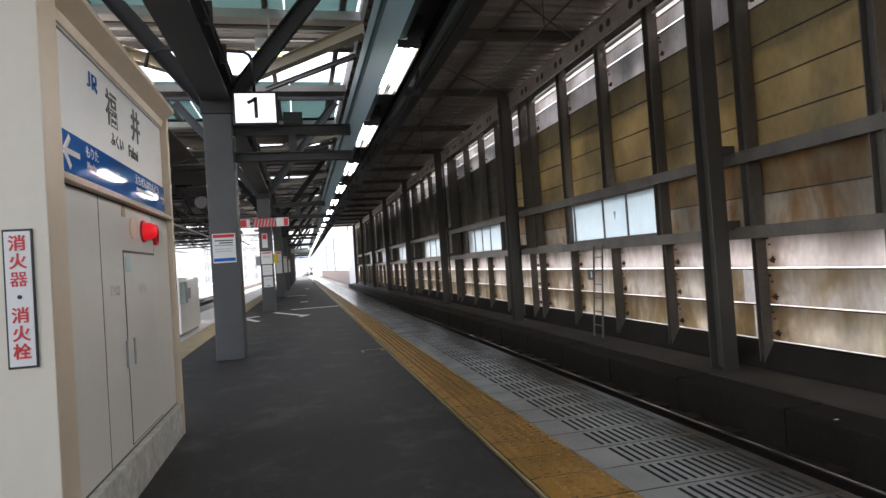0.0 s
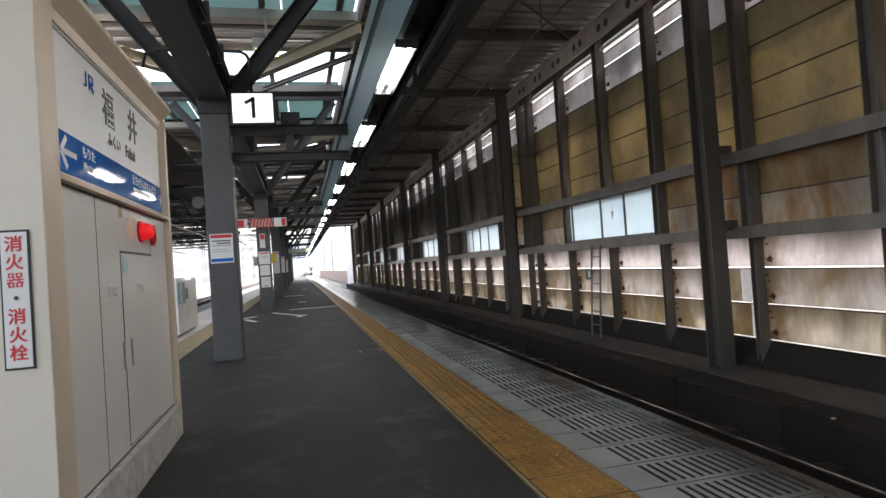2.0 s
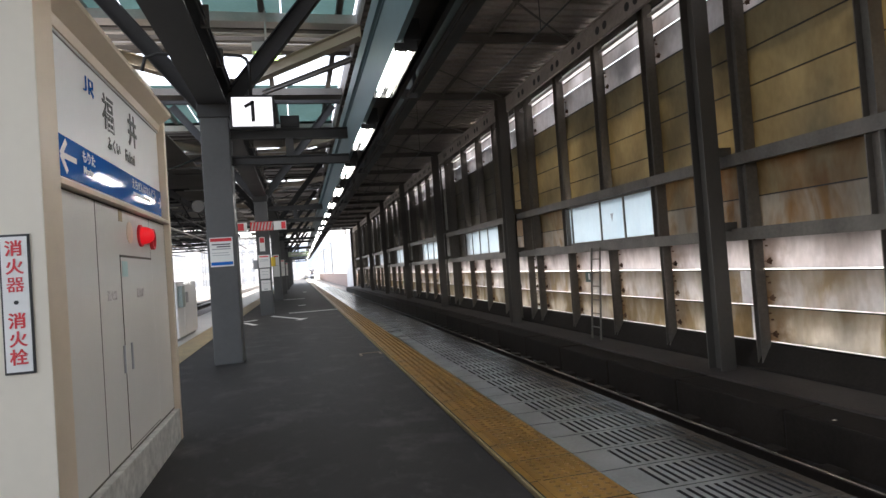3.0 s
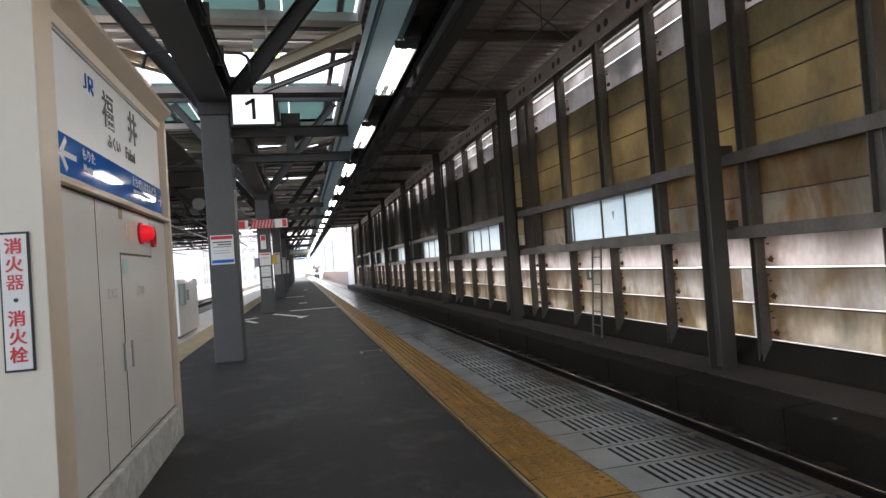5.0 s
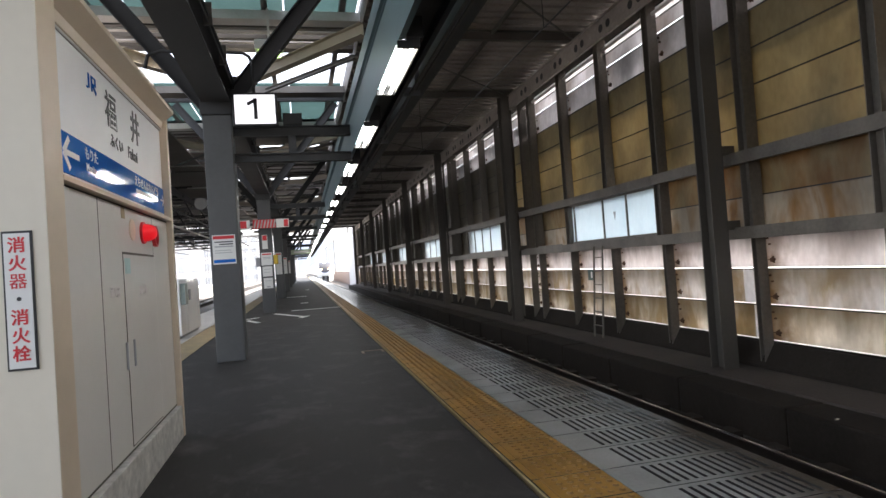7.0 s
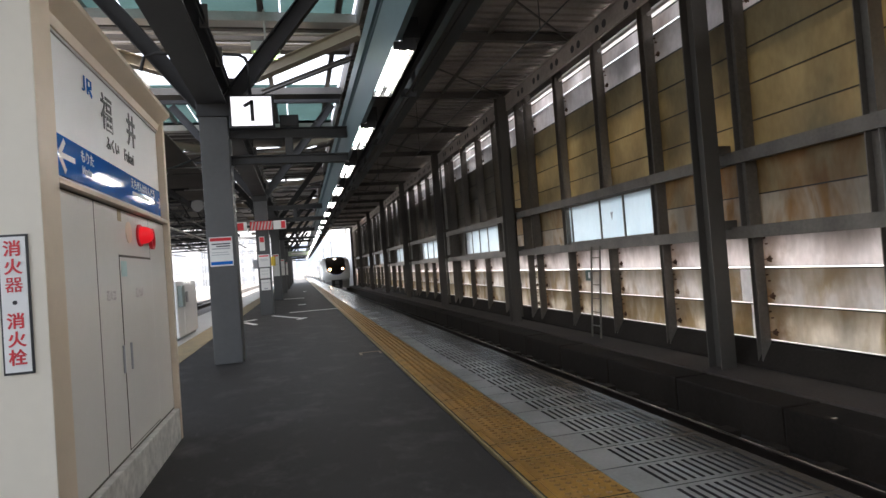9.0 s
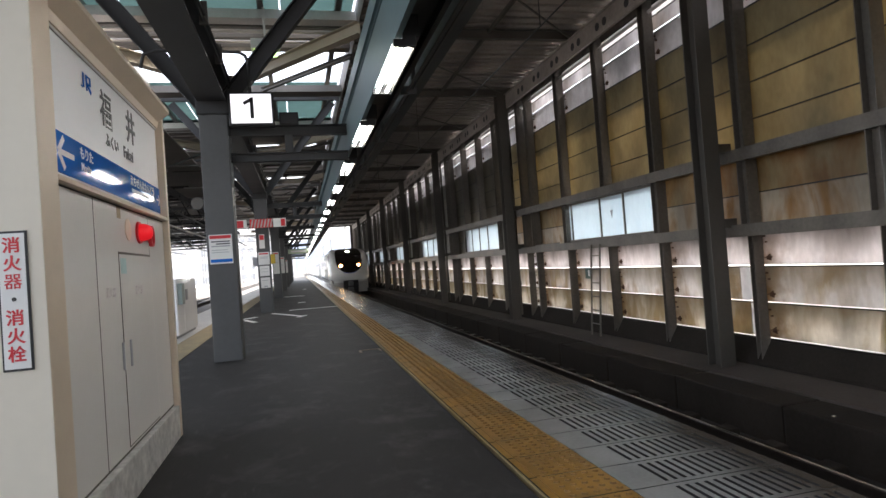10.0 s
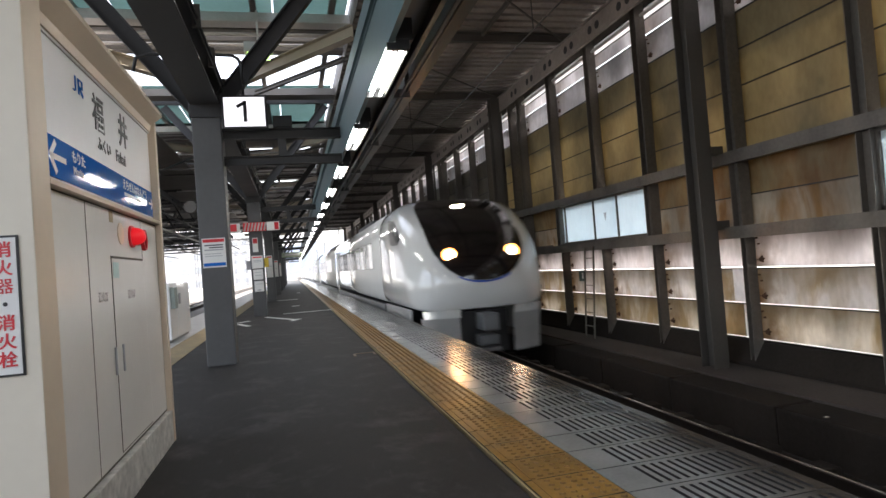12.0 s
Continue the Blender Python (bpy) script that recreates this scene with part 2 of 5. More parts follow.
M_PANEL_UP = sheet("yellowed_panel", (0.42, 0.35, 0.205), (0.35, 0.275, 0.15), 0.33, amount=(0.4, 0.75))
# darker, more opaque sheet for the panels beyond y 16.9
M_PANEL_FAR = sheet("dark_brown_panel", (0.16, 0.135, 0.09), (0.10, 0.08, 0.05), 0.1, amount=(0.4, 0.75))
M_PANEL_PALE = sheet("rust_washed_panel", (0.58, 0.51, 0.41), (0.36, 0.2, 0.06), 0.16, rust=1, amount=(0.47, 0.66))
M_PANEL_MID = sheet("rusty_panel", (0.44, 0.34, 0.18), (0.34, 0.18, 0.05), 0.16, rust=1, amount=(0.42, 0.62))
M_PANEL_TOP = sheet("milky_panel", (0.86, 0.83, 0.83), (0.60, 0.54, 0.51), 0.6, amount=(0.5, 0.8), ends=0.7, rough=0.3, blot=0.15, shade_wash=0.95)
M_PANEL_LOW = sheet("stained_milky_panel", (0.84, 0.82, 0.81), (0.56, 0.47, 0.34), 0.62, amount=(0.46, 0.62), ends=0.9, rough=0.25, blot=0.35, shade_wash=0.8)
M_PANEL_FOOT = sheet("tan_milky_panel", (0.84, 0.80, 0.73), (0.52, 0.43, 0.29), 0.62, amount=(0.44, 0.60), ends=0.9, rough=0.25, blot=0.4, shade_wash=0.9)
M_STRIP = sheet("milky_strip", (0.86, 0.85, 0.86), (0.8, 0.79, 0.8), 0.5, rough=0.3, blot=0.1)
M_LOUVRE = sheet("milky_louvre", (0.76, 0.75, 0.77), (0.5, 0.48, 0.48), 0.36, amount=(0.45, 0.85), ends=0.3)
M_PANE = sheet("frosted_teal_pane", (0.74, 0.82, 0.87), (0.66, 0.76, 0.83), 0.32, rough=0.15, blot=0.06, grain=0.04)
M_TEALGLASS = sheet("teal_roof_glass", (0.22, 0.30, 0.30), (0.19, 0.265, 0.27), 0.5, rough=0.2, blot=0.12, grain=0.06)
M_TUBE = glow("fluorescent_tube", (1.0, 0.95, 0.90), 10.5)
M_SIGNLIT = glow("lit_sign_face", (0.95, 0.93, 0.97), 0.3)
M_GREENLIT = glow("green_sign_face", (0.55, 0.85, 0.25), 1.0)
M_REDLAMP = glow("red_alarm_lens", (0.75, 0.012, 0.02), 0.16)
M_HEAD = glow("warm_headlight", (1.0, 0.58, 0.26), 24.0)
M_HALO = glow("headlight_halo", (1.0, 0.33, 0.06), 3.5)
M_HEADC = glow("white_headlight", (1.0, 0.86, 0.62), 12.0)
M_TRAIN = mat("white_train_paint", (0.72, 0.73, 0.71), 0.16, var=0.03, s1=1.0, s2=12, bump=0.0, coat=1.0)
M_TGLASS = mat("black_glass", (0.012, 0.010, 0.010), 0.08, var=0.1, bump=0.0, coat=0.5)
M_TDARK = mat("underframe", (0.03, 0.03, 0.032), 0.6, var=0.3)
M_TGREY = mat("grey_skirt", (0.16, 0.165, 0.17), 0.4, var=0.1)
# lower front greyed from white, its dim light put into the colour
M_TPALE = mat("shaded_lower_front", (0.42, 0.42, 0.41), 0.35, var=0.12)
M_TBLUE = mat("train_blue", (0.03, 0.08, 0.4), 0.25, var=0.05, bump=0.0)
M_FACADE = mat("pale_facade", (0.60, 0.585, 0.57), 0.7, var=0.1, s1=0.3, s2=4)
M_FACADE2 = mat("pink_facade", (0.26, 0.19, 0.165), 0.7, var=0.1, s1=0.3, s2=4)
M_FARGLASS = mat("far_window", (0.42, 0.44, 0.46), 0.15, var=0.1, bump=0.0)
M_GROUND = mat("ground", (0.10, 0.088, 0.078), 0.9, var=0.35, s1=0.2, s2=3, bump=0.3)
M_HILL = mat("hazy_hill", (0.075, 0.092, 0.125), 1.0, var=0.15, s1=0.004, s2=0.03, bump=0.0)


# ---------------- mesh helpers ----------------
def bx(bm, x0, x1, y0, y1, z0, z1, bevel=0.0):
    vs = [bm.verts.new((x, y, z)) for x in (x0, x1) for y in (y0, y1) for z in (z0, z1)]
    fs = [bm.faces.new([vs[i] for i in q]) for q in ((0, 1, 3, 2), (4, 6, 7, 5), (0, 4, 5, 1), (2, 3, 7, 6), (0, 2, 6, 4), (1, 5, 7, 3))]
    if bevel:
        es = list({e for f in fs for e in f.edges})
        bmesh.ops.bevel(bm, geom=es, offset=bevel, segments=2, affect="EDGES", profile=0.6)
    return bm


def axes(p0, p1):
    d = (Vector(p1) - Vector(p0)).normalized()
    s = d.cross(Vector((0, 0, 1)))
    s = Vector((1, 0, 0)) if s.length < 1e-4 else s.normalized()
    return d, s, s.cross(d).normalized()


def bar(bm, p0, p1, w, h):
    """A straight bar of rectangular section; w across, h along its upright side."""
    d, s, u = axes(p0, p1)
    vs = [bm.verts.new(Vector(p) + s * a * w / 2 + u * c * h / 2) for p in (p0, p1) for a, c in ((-1, -1), (1, -1), (1, 1), (-1, 1))]
    for q in ((0, 1, 2, 3), (7, 6, 5, 4), (0, 4, 5, 1), (1, 5, 6, 2), (2, 6, 7, 3), (3, 7, 4, 0)):
        bm.faces.new([vs[i] for i in q])
    return bm


def ibar(bm, p0, p1, w, h, t=0.016):
    """A rolled H or I section between two points."""
    d, s, u = axes(p0, p1)
    for p, q, a, b in ((h / 2 - t / 2, 0, w, t), (-h / 2 + t / 2, 0, w, t), (0, 0, t * 0.8, h - 2 * t)):
        bar(bm, Vector(p0) + u * p, Vector(p1) + u * p, a, b)
    return bm


def tube(bm, pts, r, n=8):
    rings = []
    pts = [Vector(p) for p in pts]
    for i, p in enumerate(pts):
        d, s, u = axes(pts[max(0, i - 1)], pts[min(len(pts) - 1, i + 1)])
        rings.append([bm.verts.new(p + (s * cos(2 * pi * k / n) + u * sin(2 * pi * k / n)) * r) for k in range(n)])
    for a, b in zip(rings, rings[1:]):
        for k in range(n):
            bm.faces.new((a[k], a[(k + 1) % n], b[(k + 1) % n], b[k]))
    bm.faces.new(rings[0][::-1])
    bm.faces.new(rings[-1])
    return bm


def mesh_of(name, bm, material):
    bmesh.ops.recalc_face_normals(bm, faces=bm.faces)
    me = bpy.data.meshes.new(name)
    bm.to_mesh(me)
    bm.free()
    for m in material if isinstance(material, (list, tuple)) else (material,):
        me.materials.append(m)
    return me


def part(name, bm, material, parent=None, label="", smooth=False):
    me = mesh_of(name, bm, material)
    if smooth:
        me.polygons.foreach_set("use_smooth", [True] * len(me.polygons))
    ob = new(name, me)
    if parent:
        ob.parent = parent
    if label:
        ob["label"] = label
    return ob


def thing(name, label, category, group="", kind=""):
    return tagged(new(name), label, category, group, kind)


def solid(name, bm, material, label, category, kind="", group="", smooth=False):
    return tagged(part(name, bm, material, None, "", smooth), label, category, group, kind)


def B():
    return bmesh.new()


def lettering(name, text, size, material, parent, m, align="CENTER", depth=0.0015, bold=0.018):
    """Flat raised letters in the built-in font, reading along local x, facing local z."""
    cu = bpy.data.curves.new(name, "FONT")
    cu.body, cu.size, cu.align_x, cu.align_y, cu.extrude = text, size, align, "CENTER", depth
    cu.offset = bold * size
    tmp = new(name + "_curve", cu)
    bpy.context.view_layer.update()
    me = bpy.data.meshes.new_from_object(tmp.evaluated_get(bpy.context.evaluated_depsgraph_get()))
    bpy.data.objects.remove(tmp)
    me.materials.clear()
    me.materials.append(material)
    ob = new(name, me)
    ob.parent = parent
    ob.matrix_basis = m
    return ob


FACE_Y = Matrix.Rotation(radians(90), 4, "X")                       # faces -y, reads along +x
FACE_X = Matrix.Rotation(radians(90), 4, "Z") @ FACE_Y              # faces +x, reads along +y
T = Matrix.Translation

# ---------------- platform and ground ----------------
EDGE, RAIL_Z, BED_Z, TRACK_X = 2.09, -0.93, -1.15, 3.6
P_END = 112.0
LEFT_EDGE = -3.0

bm = B()
bx(bm, -3000, 3000, -1500, 4500, -1.9, -1.42)
solid("ground", bm, M_GROUND, "grey gravel ground round the station", "ground", "structure")

bm = B()
bx(bm, LEFT_EDGE, 0.93, -14, P_END, -1.4, 0.0)
platform = solid("platform_floor", bm, [M_ASPHALT], "dark worn asphalt station platform", "platform", "structure")

bm = B()
bx(bm, 0.93, EDGE - 0.02, -14, P_END, -1.4, -0.09)
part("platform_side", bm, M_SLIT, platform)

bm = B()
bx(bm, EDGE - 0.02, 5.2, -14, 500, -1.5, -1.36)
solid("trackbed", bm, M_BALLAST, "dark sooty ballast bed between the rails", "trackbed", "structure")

# ---------------- track ----------------
def rail_mesh(x, y0, y1, bm):
    prof = ((-0.06, -0.16), (0.06, -0.16), (0.06, -0.148), (0.012, -0.13), (0.012, -0.04), (0.034, -0.03), (0.034, -0.004), (0.028, 0),
            (-0.028, 0), (-0.034, -0.004), (-0.034, -0.03), (-0.012, -0.04), (-0.012, -0.13), (-0.06, -0.148))
    a = [bm.verts.new((x + px, y0, RAIL_Z + pz)) for px, pz in prof]
    b = [bm.verts.new((x + px, y1, RAIL_Z + pz)) for px, pz in prof]
    n = len(prof)
    for i in range(n):
        bm.faces.new((a[i], a[(i + 1) % n], b[(i + 1) % n], b[i]))
    bm.faces.new(a)
    bm.faces.new(b[::-1])


def track(x, y0, y1, sleeper_to):
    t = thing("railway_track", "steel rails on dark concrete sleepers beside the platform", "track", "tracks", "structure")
    for s in (-1, 1):
        bm = B()
        rail_mesh(x + s * 0.5665, y0, y1, bm)
        r = part("rail", bm, M_RAIL, t, "dark rusty steel rail with a polished head")
        bm = B()
        bx(bm, x + s * 0.5665 - 0.016, x + s * 0.5665 + 0.012, y0, y1, RAIL_Z - 0.002, RAIL_Z + 0.002)
        part("polished_band", bm, M_CHROME, r, "bright worn band on the rail head")
    bm = B()
    bx(bm, x - 1.0, x + 1.0, -0.12, 0.12, -1.4, RAIL_Z - 0.165, 0.015)
    for s in (-1, 1):
        bx(bm, x + s * 0.75 - 0.075, x + s * 0.75 + 0.075, -0.11, 0.11, RAIL_Z - 0.165, RAIL_Z - 0.03, 0.012)
        for d in (-0.1, 0.1):
            bx(bm, x + s * 0.5665 + d - 0.035, x + s * 0.5665 + d + 0.035, -0.05, 0.05, RAIL_Z - 0.165, RAIL_Z - 0.12)
    me = mesh_of("sleeper", bm, M_CONC_DARK)
    y = 0.46
    while y < sleeper_to:
        ob = new("sleeper", me)
        ob.parent, ob.location = t, (0, y, 0)
        y += 0.65
    return t


track(TRACK_X, -14, 500, 45)

# ---------------- far side: kerb, ledge, wall plinth ----------------
Z_L = -0.86
kerb = thing("track_kerb", "sooty concrete kerb blocks along the track", "kerb", "", "structure")
bm = B()
bx(bm, 5.2, 5.75, 0.008, 1.992, -1.45, Z_L - 0.02, 0.03)
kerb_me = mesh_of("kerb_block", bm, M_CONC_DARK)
for k in range(43):
    ob = new("kerb_block", kerb_me)
    ob.parent, ob.location = kerb, (0.003 * (k % 3 - 1), -14.18 + 2.0 * k, 0.004 * ((k * 7) % 3 - 1))
bm = B()
bx(bm, 5.75, 6.52, -14, 72, -1.45, Z_L)
solid("ledge", bm, M_LEDGE, "dusty brown concrete ledge under the screen wall", "ledge", "structure")
bm = B()
for f in ((((6.52, Z_L)), ((6.52, Z_L + 0.05)), ((6.72, -0.5)), ((7.0, -0.5)), ((7.0, -1.45)), ((6.52, -1.45))),):
    a = [bm.verts.new((x, -14, z)) for x, z in f]
    b = [bm.verts.new((x, 72, z)) for x, z in f]
    for i in range(6):
        bm.faces.new((a[i], a[(i + 1) % 6], b[(i + 1) % 6], b[i]))
    bm.faces.new(a)
    bm.faces.new(b[::-1])
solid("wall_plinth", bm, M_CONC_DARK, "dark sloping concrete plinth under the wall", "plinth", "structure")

# ---------------- screen wall ----------------
BAY = 9.0
COLS = [-1.0 + BAY * k for k in range(9)]               # column lines along the platform
WALL_END = 71.0
wall = thing("wall_east", "tall screen wall of yellowed and milky translucent panels on a steel frame", "wall", "", "structure")
POSTS = [-5.5, -3.4, -1.1, 1.2, 3.4, 5.55]
for k in range(1, 8):
    POSTS += [COLS[k] - 0.33, COLS[k] + 1.96, COLS[k] + 3.87, COLS[k] + 5.9, COLS[k] + 7.97]
POSTS.append(WALL_END)
WINDOWS = [(10.03, 14.0, 1.27, 2.2), (18.75, 23.45, 1.27, 2.2)] + [(COLS[k] + 2.0, COLS[k] + 6.4, 1.27, 2.2) for k in range(3, 7)] + [(3.5, 5.45, 1.27, 2.2)]
SASHES = {0: (1.2, 2.2, 3.64), 1: (1.74, 2.75, 3.73)}      # where the bars stand in a window, from its near end


def in_window(y0, y1):
    m = (y0 + y1) / 2
    return any(a - 0.2 < m < b + 0.2 for a, b, _, _ in WINDOWS)


panel_meshes = {}


def panel(y0, y1, z0, z1, material, tilt=0.0, name="panel", x=6.74, lab=""):
    key = (round(y1 - y0, 2), round(z1 - z0, 3), material.name)
    if key not in panel_meshes:
        bm = B()
        h, w = z1 - z0, y1 - y0
        bx(bm, -0.006, 0.006, -w / 2, w / 2, -h / 2, h / 2)
        rib = len(bm.faces)
        bx(bm, -0.028, -0.007, -w / 2, w / 2, h / 2 - 0.012, h / 2 + 0.004)
        bm.faces.ensure_lookup_table()
        for f in bm.faces[rib:]:
            f.material_index = 1
        panel_meshes[key] = mesh_of(name, bm, (material, M_TRUSS))
    ob = new(name, panel_meshes[key])
    ob.parent = wall
    ob.matrix_basis = pose(x, (y0 + y1) / 2, (z0 + z1) / 2, 0, tilt, 0)
    if lab:
        ob["label"] = lab
    return ob


def light_shelf(y0, y1, z):
    """White shelf added outside, at the foot of a panel: it shades the panel below and throws light up its own."""
    key = ("shelf", round(y1 - y0, 2))
    if key not in panel_meshes:
        w = y1 - y0
        panel_meshes[key] = mesh_of("light_shelf", bx(B(), 0.0, 0.46, -w / 2, w / 2, -0.006, 0.0), M_SHELF)
    ob = new("light_shelf", panel_meshes[key])
    ob.parent = wall
    ob.matrix_basis = pose(6.75, (y0 + y1) / 2, z - 0.017, 0, 0, 0)
    return ob


LOW = ((-0.450, 0.062), (0.082, 0.607), (0.627, 1.156))
MIDS = ((1.16, 1.718), (1.72, 2.268))
UP = ((2.27, 2.818), (2.82, 3.368), (3.37, 3.914), (3.916, 4.475))
LOUV = ((4.495, 5.025), (5.045, 5.33))
for y0, y1 in zip(POSTS, POSTS[1:]):
    if y1 - y0 < 0.1:
        continue
    a, b = y0, y1
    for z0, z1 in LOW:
        slot = (0.5 if z0 > 0 else 0.32) if abs(y0 - 7.67) < 0.1 and z0 < 0.5 else 0      # torn corner beside one post, filled by a white sheet for the sunlight
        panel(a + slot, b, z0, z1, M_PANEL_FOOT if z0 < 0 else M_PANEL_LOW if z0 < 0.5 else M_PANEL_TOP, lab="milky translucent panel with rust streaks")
        if slot:
            panel(a, a + slot - 0.01, z0, z1, M_STRIP, lab="white sheet standing in for a patch of sunlight")
        light_shelf(a, b, z0)
    if not in_window(y0, y1):
        for z0, z1 in MIDS:
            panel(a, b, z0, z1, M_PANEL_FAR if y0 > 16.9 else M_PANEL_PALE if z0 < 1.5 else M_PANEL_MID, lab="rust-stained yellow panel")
    light_shelf(a, b, 1.185)
    # milky strip added to give the band of light under the roof edge
    panel(a, b, 5.345, 5.55, M_STRIP, 0.0, "light_strip", 6.76, "milky strip added for the bright band under the roof edge")
    for z0, z1 in UP:
        panel(a, b, z0, z1, M_PANEL_FAR if y0 > 16.9 else M_PANEL_UP, lab="dark brown panel" if y0 > 16.9 else "yellowed translucent panel")
    for z0, z1 in LOUV:
        panel(a, b, z0, z1, M_LOUVRE, 4.0, "louvre", 6.76, "milky ventilation louvre")
        light_shelf(a, b, z0)

# posts, stubs and rails of the wall frame
bm = B()
ibar(bm, (0.015, 0, -0.8), (0.015, 0, 1.08), 0.17, 0.10, 0.014)
ibar(bm, (-0.03, 0, 1.08), (-0.03, 0, 5.6), 0.20, 0.19, 0.014)
post_me = mesh_of("post", bm, M_WALLSTEEL)
bm = B()                                            # posts stop at the rails where a window spans the bay
ibar(bm, (0.015, 0, -0.8), (0.015, 0, 1.08), 0.17, 0.10, 0.014)
ibar(bm, (-0.03, 0, 2.37), (-0.03, 0, 5.6), 0.20, 0.19, 0.014)
cut_post_me = mesh_of("post", bm, M_WALLSTEEL)
bm = B()
for z0, z1 in LOW + LOUV[:1]:                       # a rusty rosette near the foot of each panel, two small bolts near its head
    tube(bm, [(0.0, 0.05, z0 + 0.11), (0.03, 0.05, z0 + 0.11)], 0.032, 8)
    tube(bm, [(-0.02, 0.055, z0 + 0.105), (0.0, 0.055, z0 + 0.105)], 0.013, 8)
    for k in range(5):
        c, d = cos(1.3 * k + 0.4), sin(1.3 * k + 0.4)
        tube(bm, [(0.0, 0.05 + 0.03 * c, z0 + 0.11 + 0.03 * d), (0.03, 0.05 + 0.045 * c, z0 + 0.11 + 0.045 * d)], 0.011, 6)
    bx(bm, 0.005, 0.02, 0.05, 0.14, z0 + 0.104, z0 + 0.116)
    for dz, dy in ((0.10, 0.075), (0.19, 0.04)):
        tube(bm, [(0.0, 0.05 + dy, z1 - dz), (0.03, 0.05 + dy, z1 - dz)], 0.014, 6)
clip_me = mesh_of("clip", bm, M_RUST)
for y in POSTS:
    ob = new("post", cut_post_me if any(a + 0.3 < y < b - 0.3 for a, b, _, _ in WINDOWS) else post_me)
    ob.parent, ob.location = wall, (6.62, y, 0)
    ob = new("clip", clip_me)
    ob.parent, ob.location = wall, (6.70, y - 0.21, 0)
    ob["label"] = "rusty panel clips"
bm = B()
bx(bm, 6.46, 6.60, -14, WALL_END, 2.2, 2.385)
part("wall_rail", bm, M_WALLSTEEL, wall, "grey steel rail of the wall frame")
bm = B()
bx(bm, 6.46, 6.60, -14, WALL_END, 1.07, 1.255)
part("wall_rail", bm, M_WALLSTEEL, wall, "grey steel rail of the wall frame")
bm = B()
tube(bm, [(6.62, -14, 5.375), (6.62, WALL_END, 5.375)], 0.035, 10)
part("wall_rail", bm, M_PALE_STEEL, wall, "pale steel rail along the wall top")
bm = B()
bx(bm, 6.80, 6.86, -14, WALL_END, 5.56, 6.2)
part("fascia", bm, M_ROOF, wall, "dark fascia under the roof edge")

part("rail_plate", bx(B(), 6.452, 6.458, 14.19, 15.8, 1.085, 1.285), M_WALLSTEEL, wall, "grey splice plate on the rail")
for i, (a, b, z0, z1) in enumerate(WINDOWS):
    w = thing("window_%d" % (i + 1), "strip window of frosted blue-tinted panes in an aluminium frame", "window", "wall windows", "structure")
    bm = B()
    for y in (a, b):
        bx(bm, 6.56, 6.66, y - 0.03, y + 0.03, z0, z1)
    bx(bm, 6.56, 6.66, a, b, z0, z0 + 0.04)
    bx(bm, 6.56, 6.66, a, b, z1 - 0.04, z1)
    bx(bm, 6.604, 6.73, a, b, 1.08, z0)
    cuts = [0.0] + list(SASHES.get(i, (1.5, 2.9) if b - a > 3 else (0.95,))) + [b - a]
    for c in cuts[1:-1]:
        bx(bm, 6.58, 6.64, a + c - 0.022, a + c + 0.022, z0 + 0.04, z1 - 0.04)
    part("window_frame", bm, M_WALLSTEEL, w)
    for c, d in zip(cuts, cuts[1:]):
        bm = B()
        bx(bm, 6.605, 6.611, a + c + 0.024, a + d - 0.024, z0 + 0.04, z1 - 0.04)
        part("pane", bm, M_PANE, w)
    if i == 0:
        bm = B()                                # small dark triangle stuck on the middle pane
        t = [bm.verts.new((x, a + c, z)) for x in (6.602, 6.6045) for c, z in ((1.78, 1.86), (1.66, 1.86), (1.72, 1.68))]
        for q in ((0, 1, 2), (5, 4, 3), (0, 3, 4, 1), (1, 4, 5, 2), (2, 5, 3, 0)):
            bm.faces.new([t[j] for j in q])
        part("sticker", bm, M_GREYBAR, w, "small dark triangular sticker")


def column(y):
    c = thing("steel_column", "tall grey painted steel column standing on the ledge by the track", "column", "wall columns")
    bm = B()
    ibar(bm, (0, 0, 0), (0, 0, 6.75), 0.26, 0.30, 0.02)
    part("shaft", bm, M_STEEL_L, c)
    for z in (2.15, 3.3):
        bm = B()
        bx(bm, 0.13, 0.42, -0.06, 0.06, z - 0.07, z + 0.07)
        part("strut", bm, M_WALLSTEEL, c)
    bm = B()
    tube(bm, [(0.28, 0.22, 0.1), (0.28, 0.22, 6.4)], 0.045, 10)
    for z in (1.0, 3.0, 4.4):
        tube(bm, [(0.28, 0.22, z), (0.28, 0.22, z + 0.12)], 0.06, 10)
    part("drain_pipe", bm, M_WALLSTEEL, c, "grey drain pipe")
    c.location = (6.15, y, Z_L)
    return c


first = column(COLS[1])
for y in COLS[2:] + [COLS[0]]:
    copy_thing(first, pose(6.15, y, Z_L))

# ---------------- track roof ----------------
ROOF_Z = 6.05
roof = thing("ceiling_track_roof", "flat dark corrugated metal roof over the track", "roof", "", "structure")
bm = B()
y = -14.0
k = 0
while y < WALL_END:
    z = ROOF_Z + (0.0 if k % 2 == 0 else 0.05)
    bx(bm, 1.5, 7.2, y, y + 0.16, z, z + 0.02)
    bx(bm, 1.5, 7.2, y + 0.155, y + 0.165, ROOF_Z, ROOF_Z + 0.07)
    y += 0.16
    k += 1
part("roof_sheet", bm, M_TRACKROOF, roof)
part("fascia", bx(B(), 1.475, 1.495, -14, WALL_END, 5.9, 6.42), M_ROOF, roof)
y = COLS[0] - 9
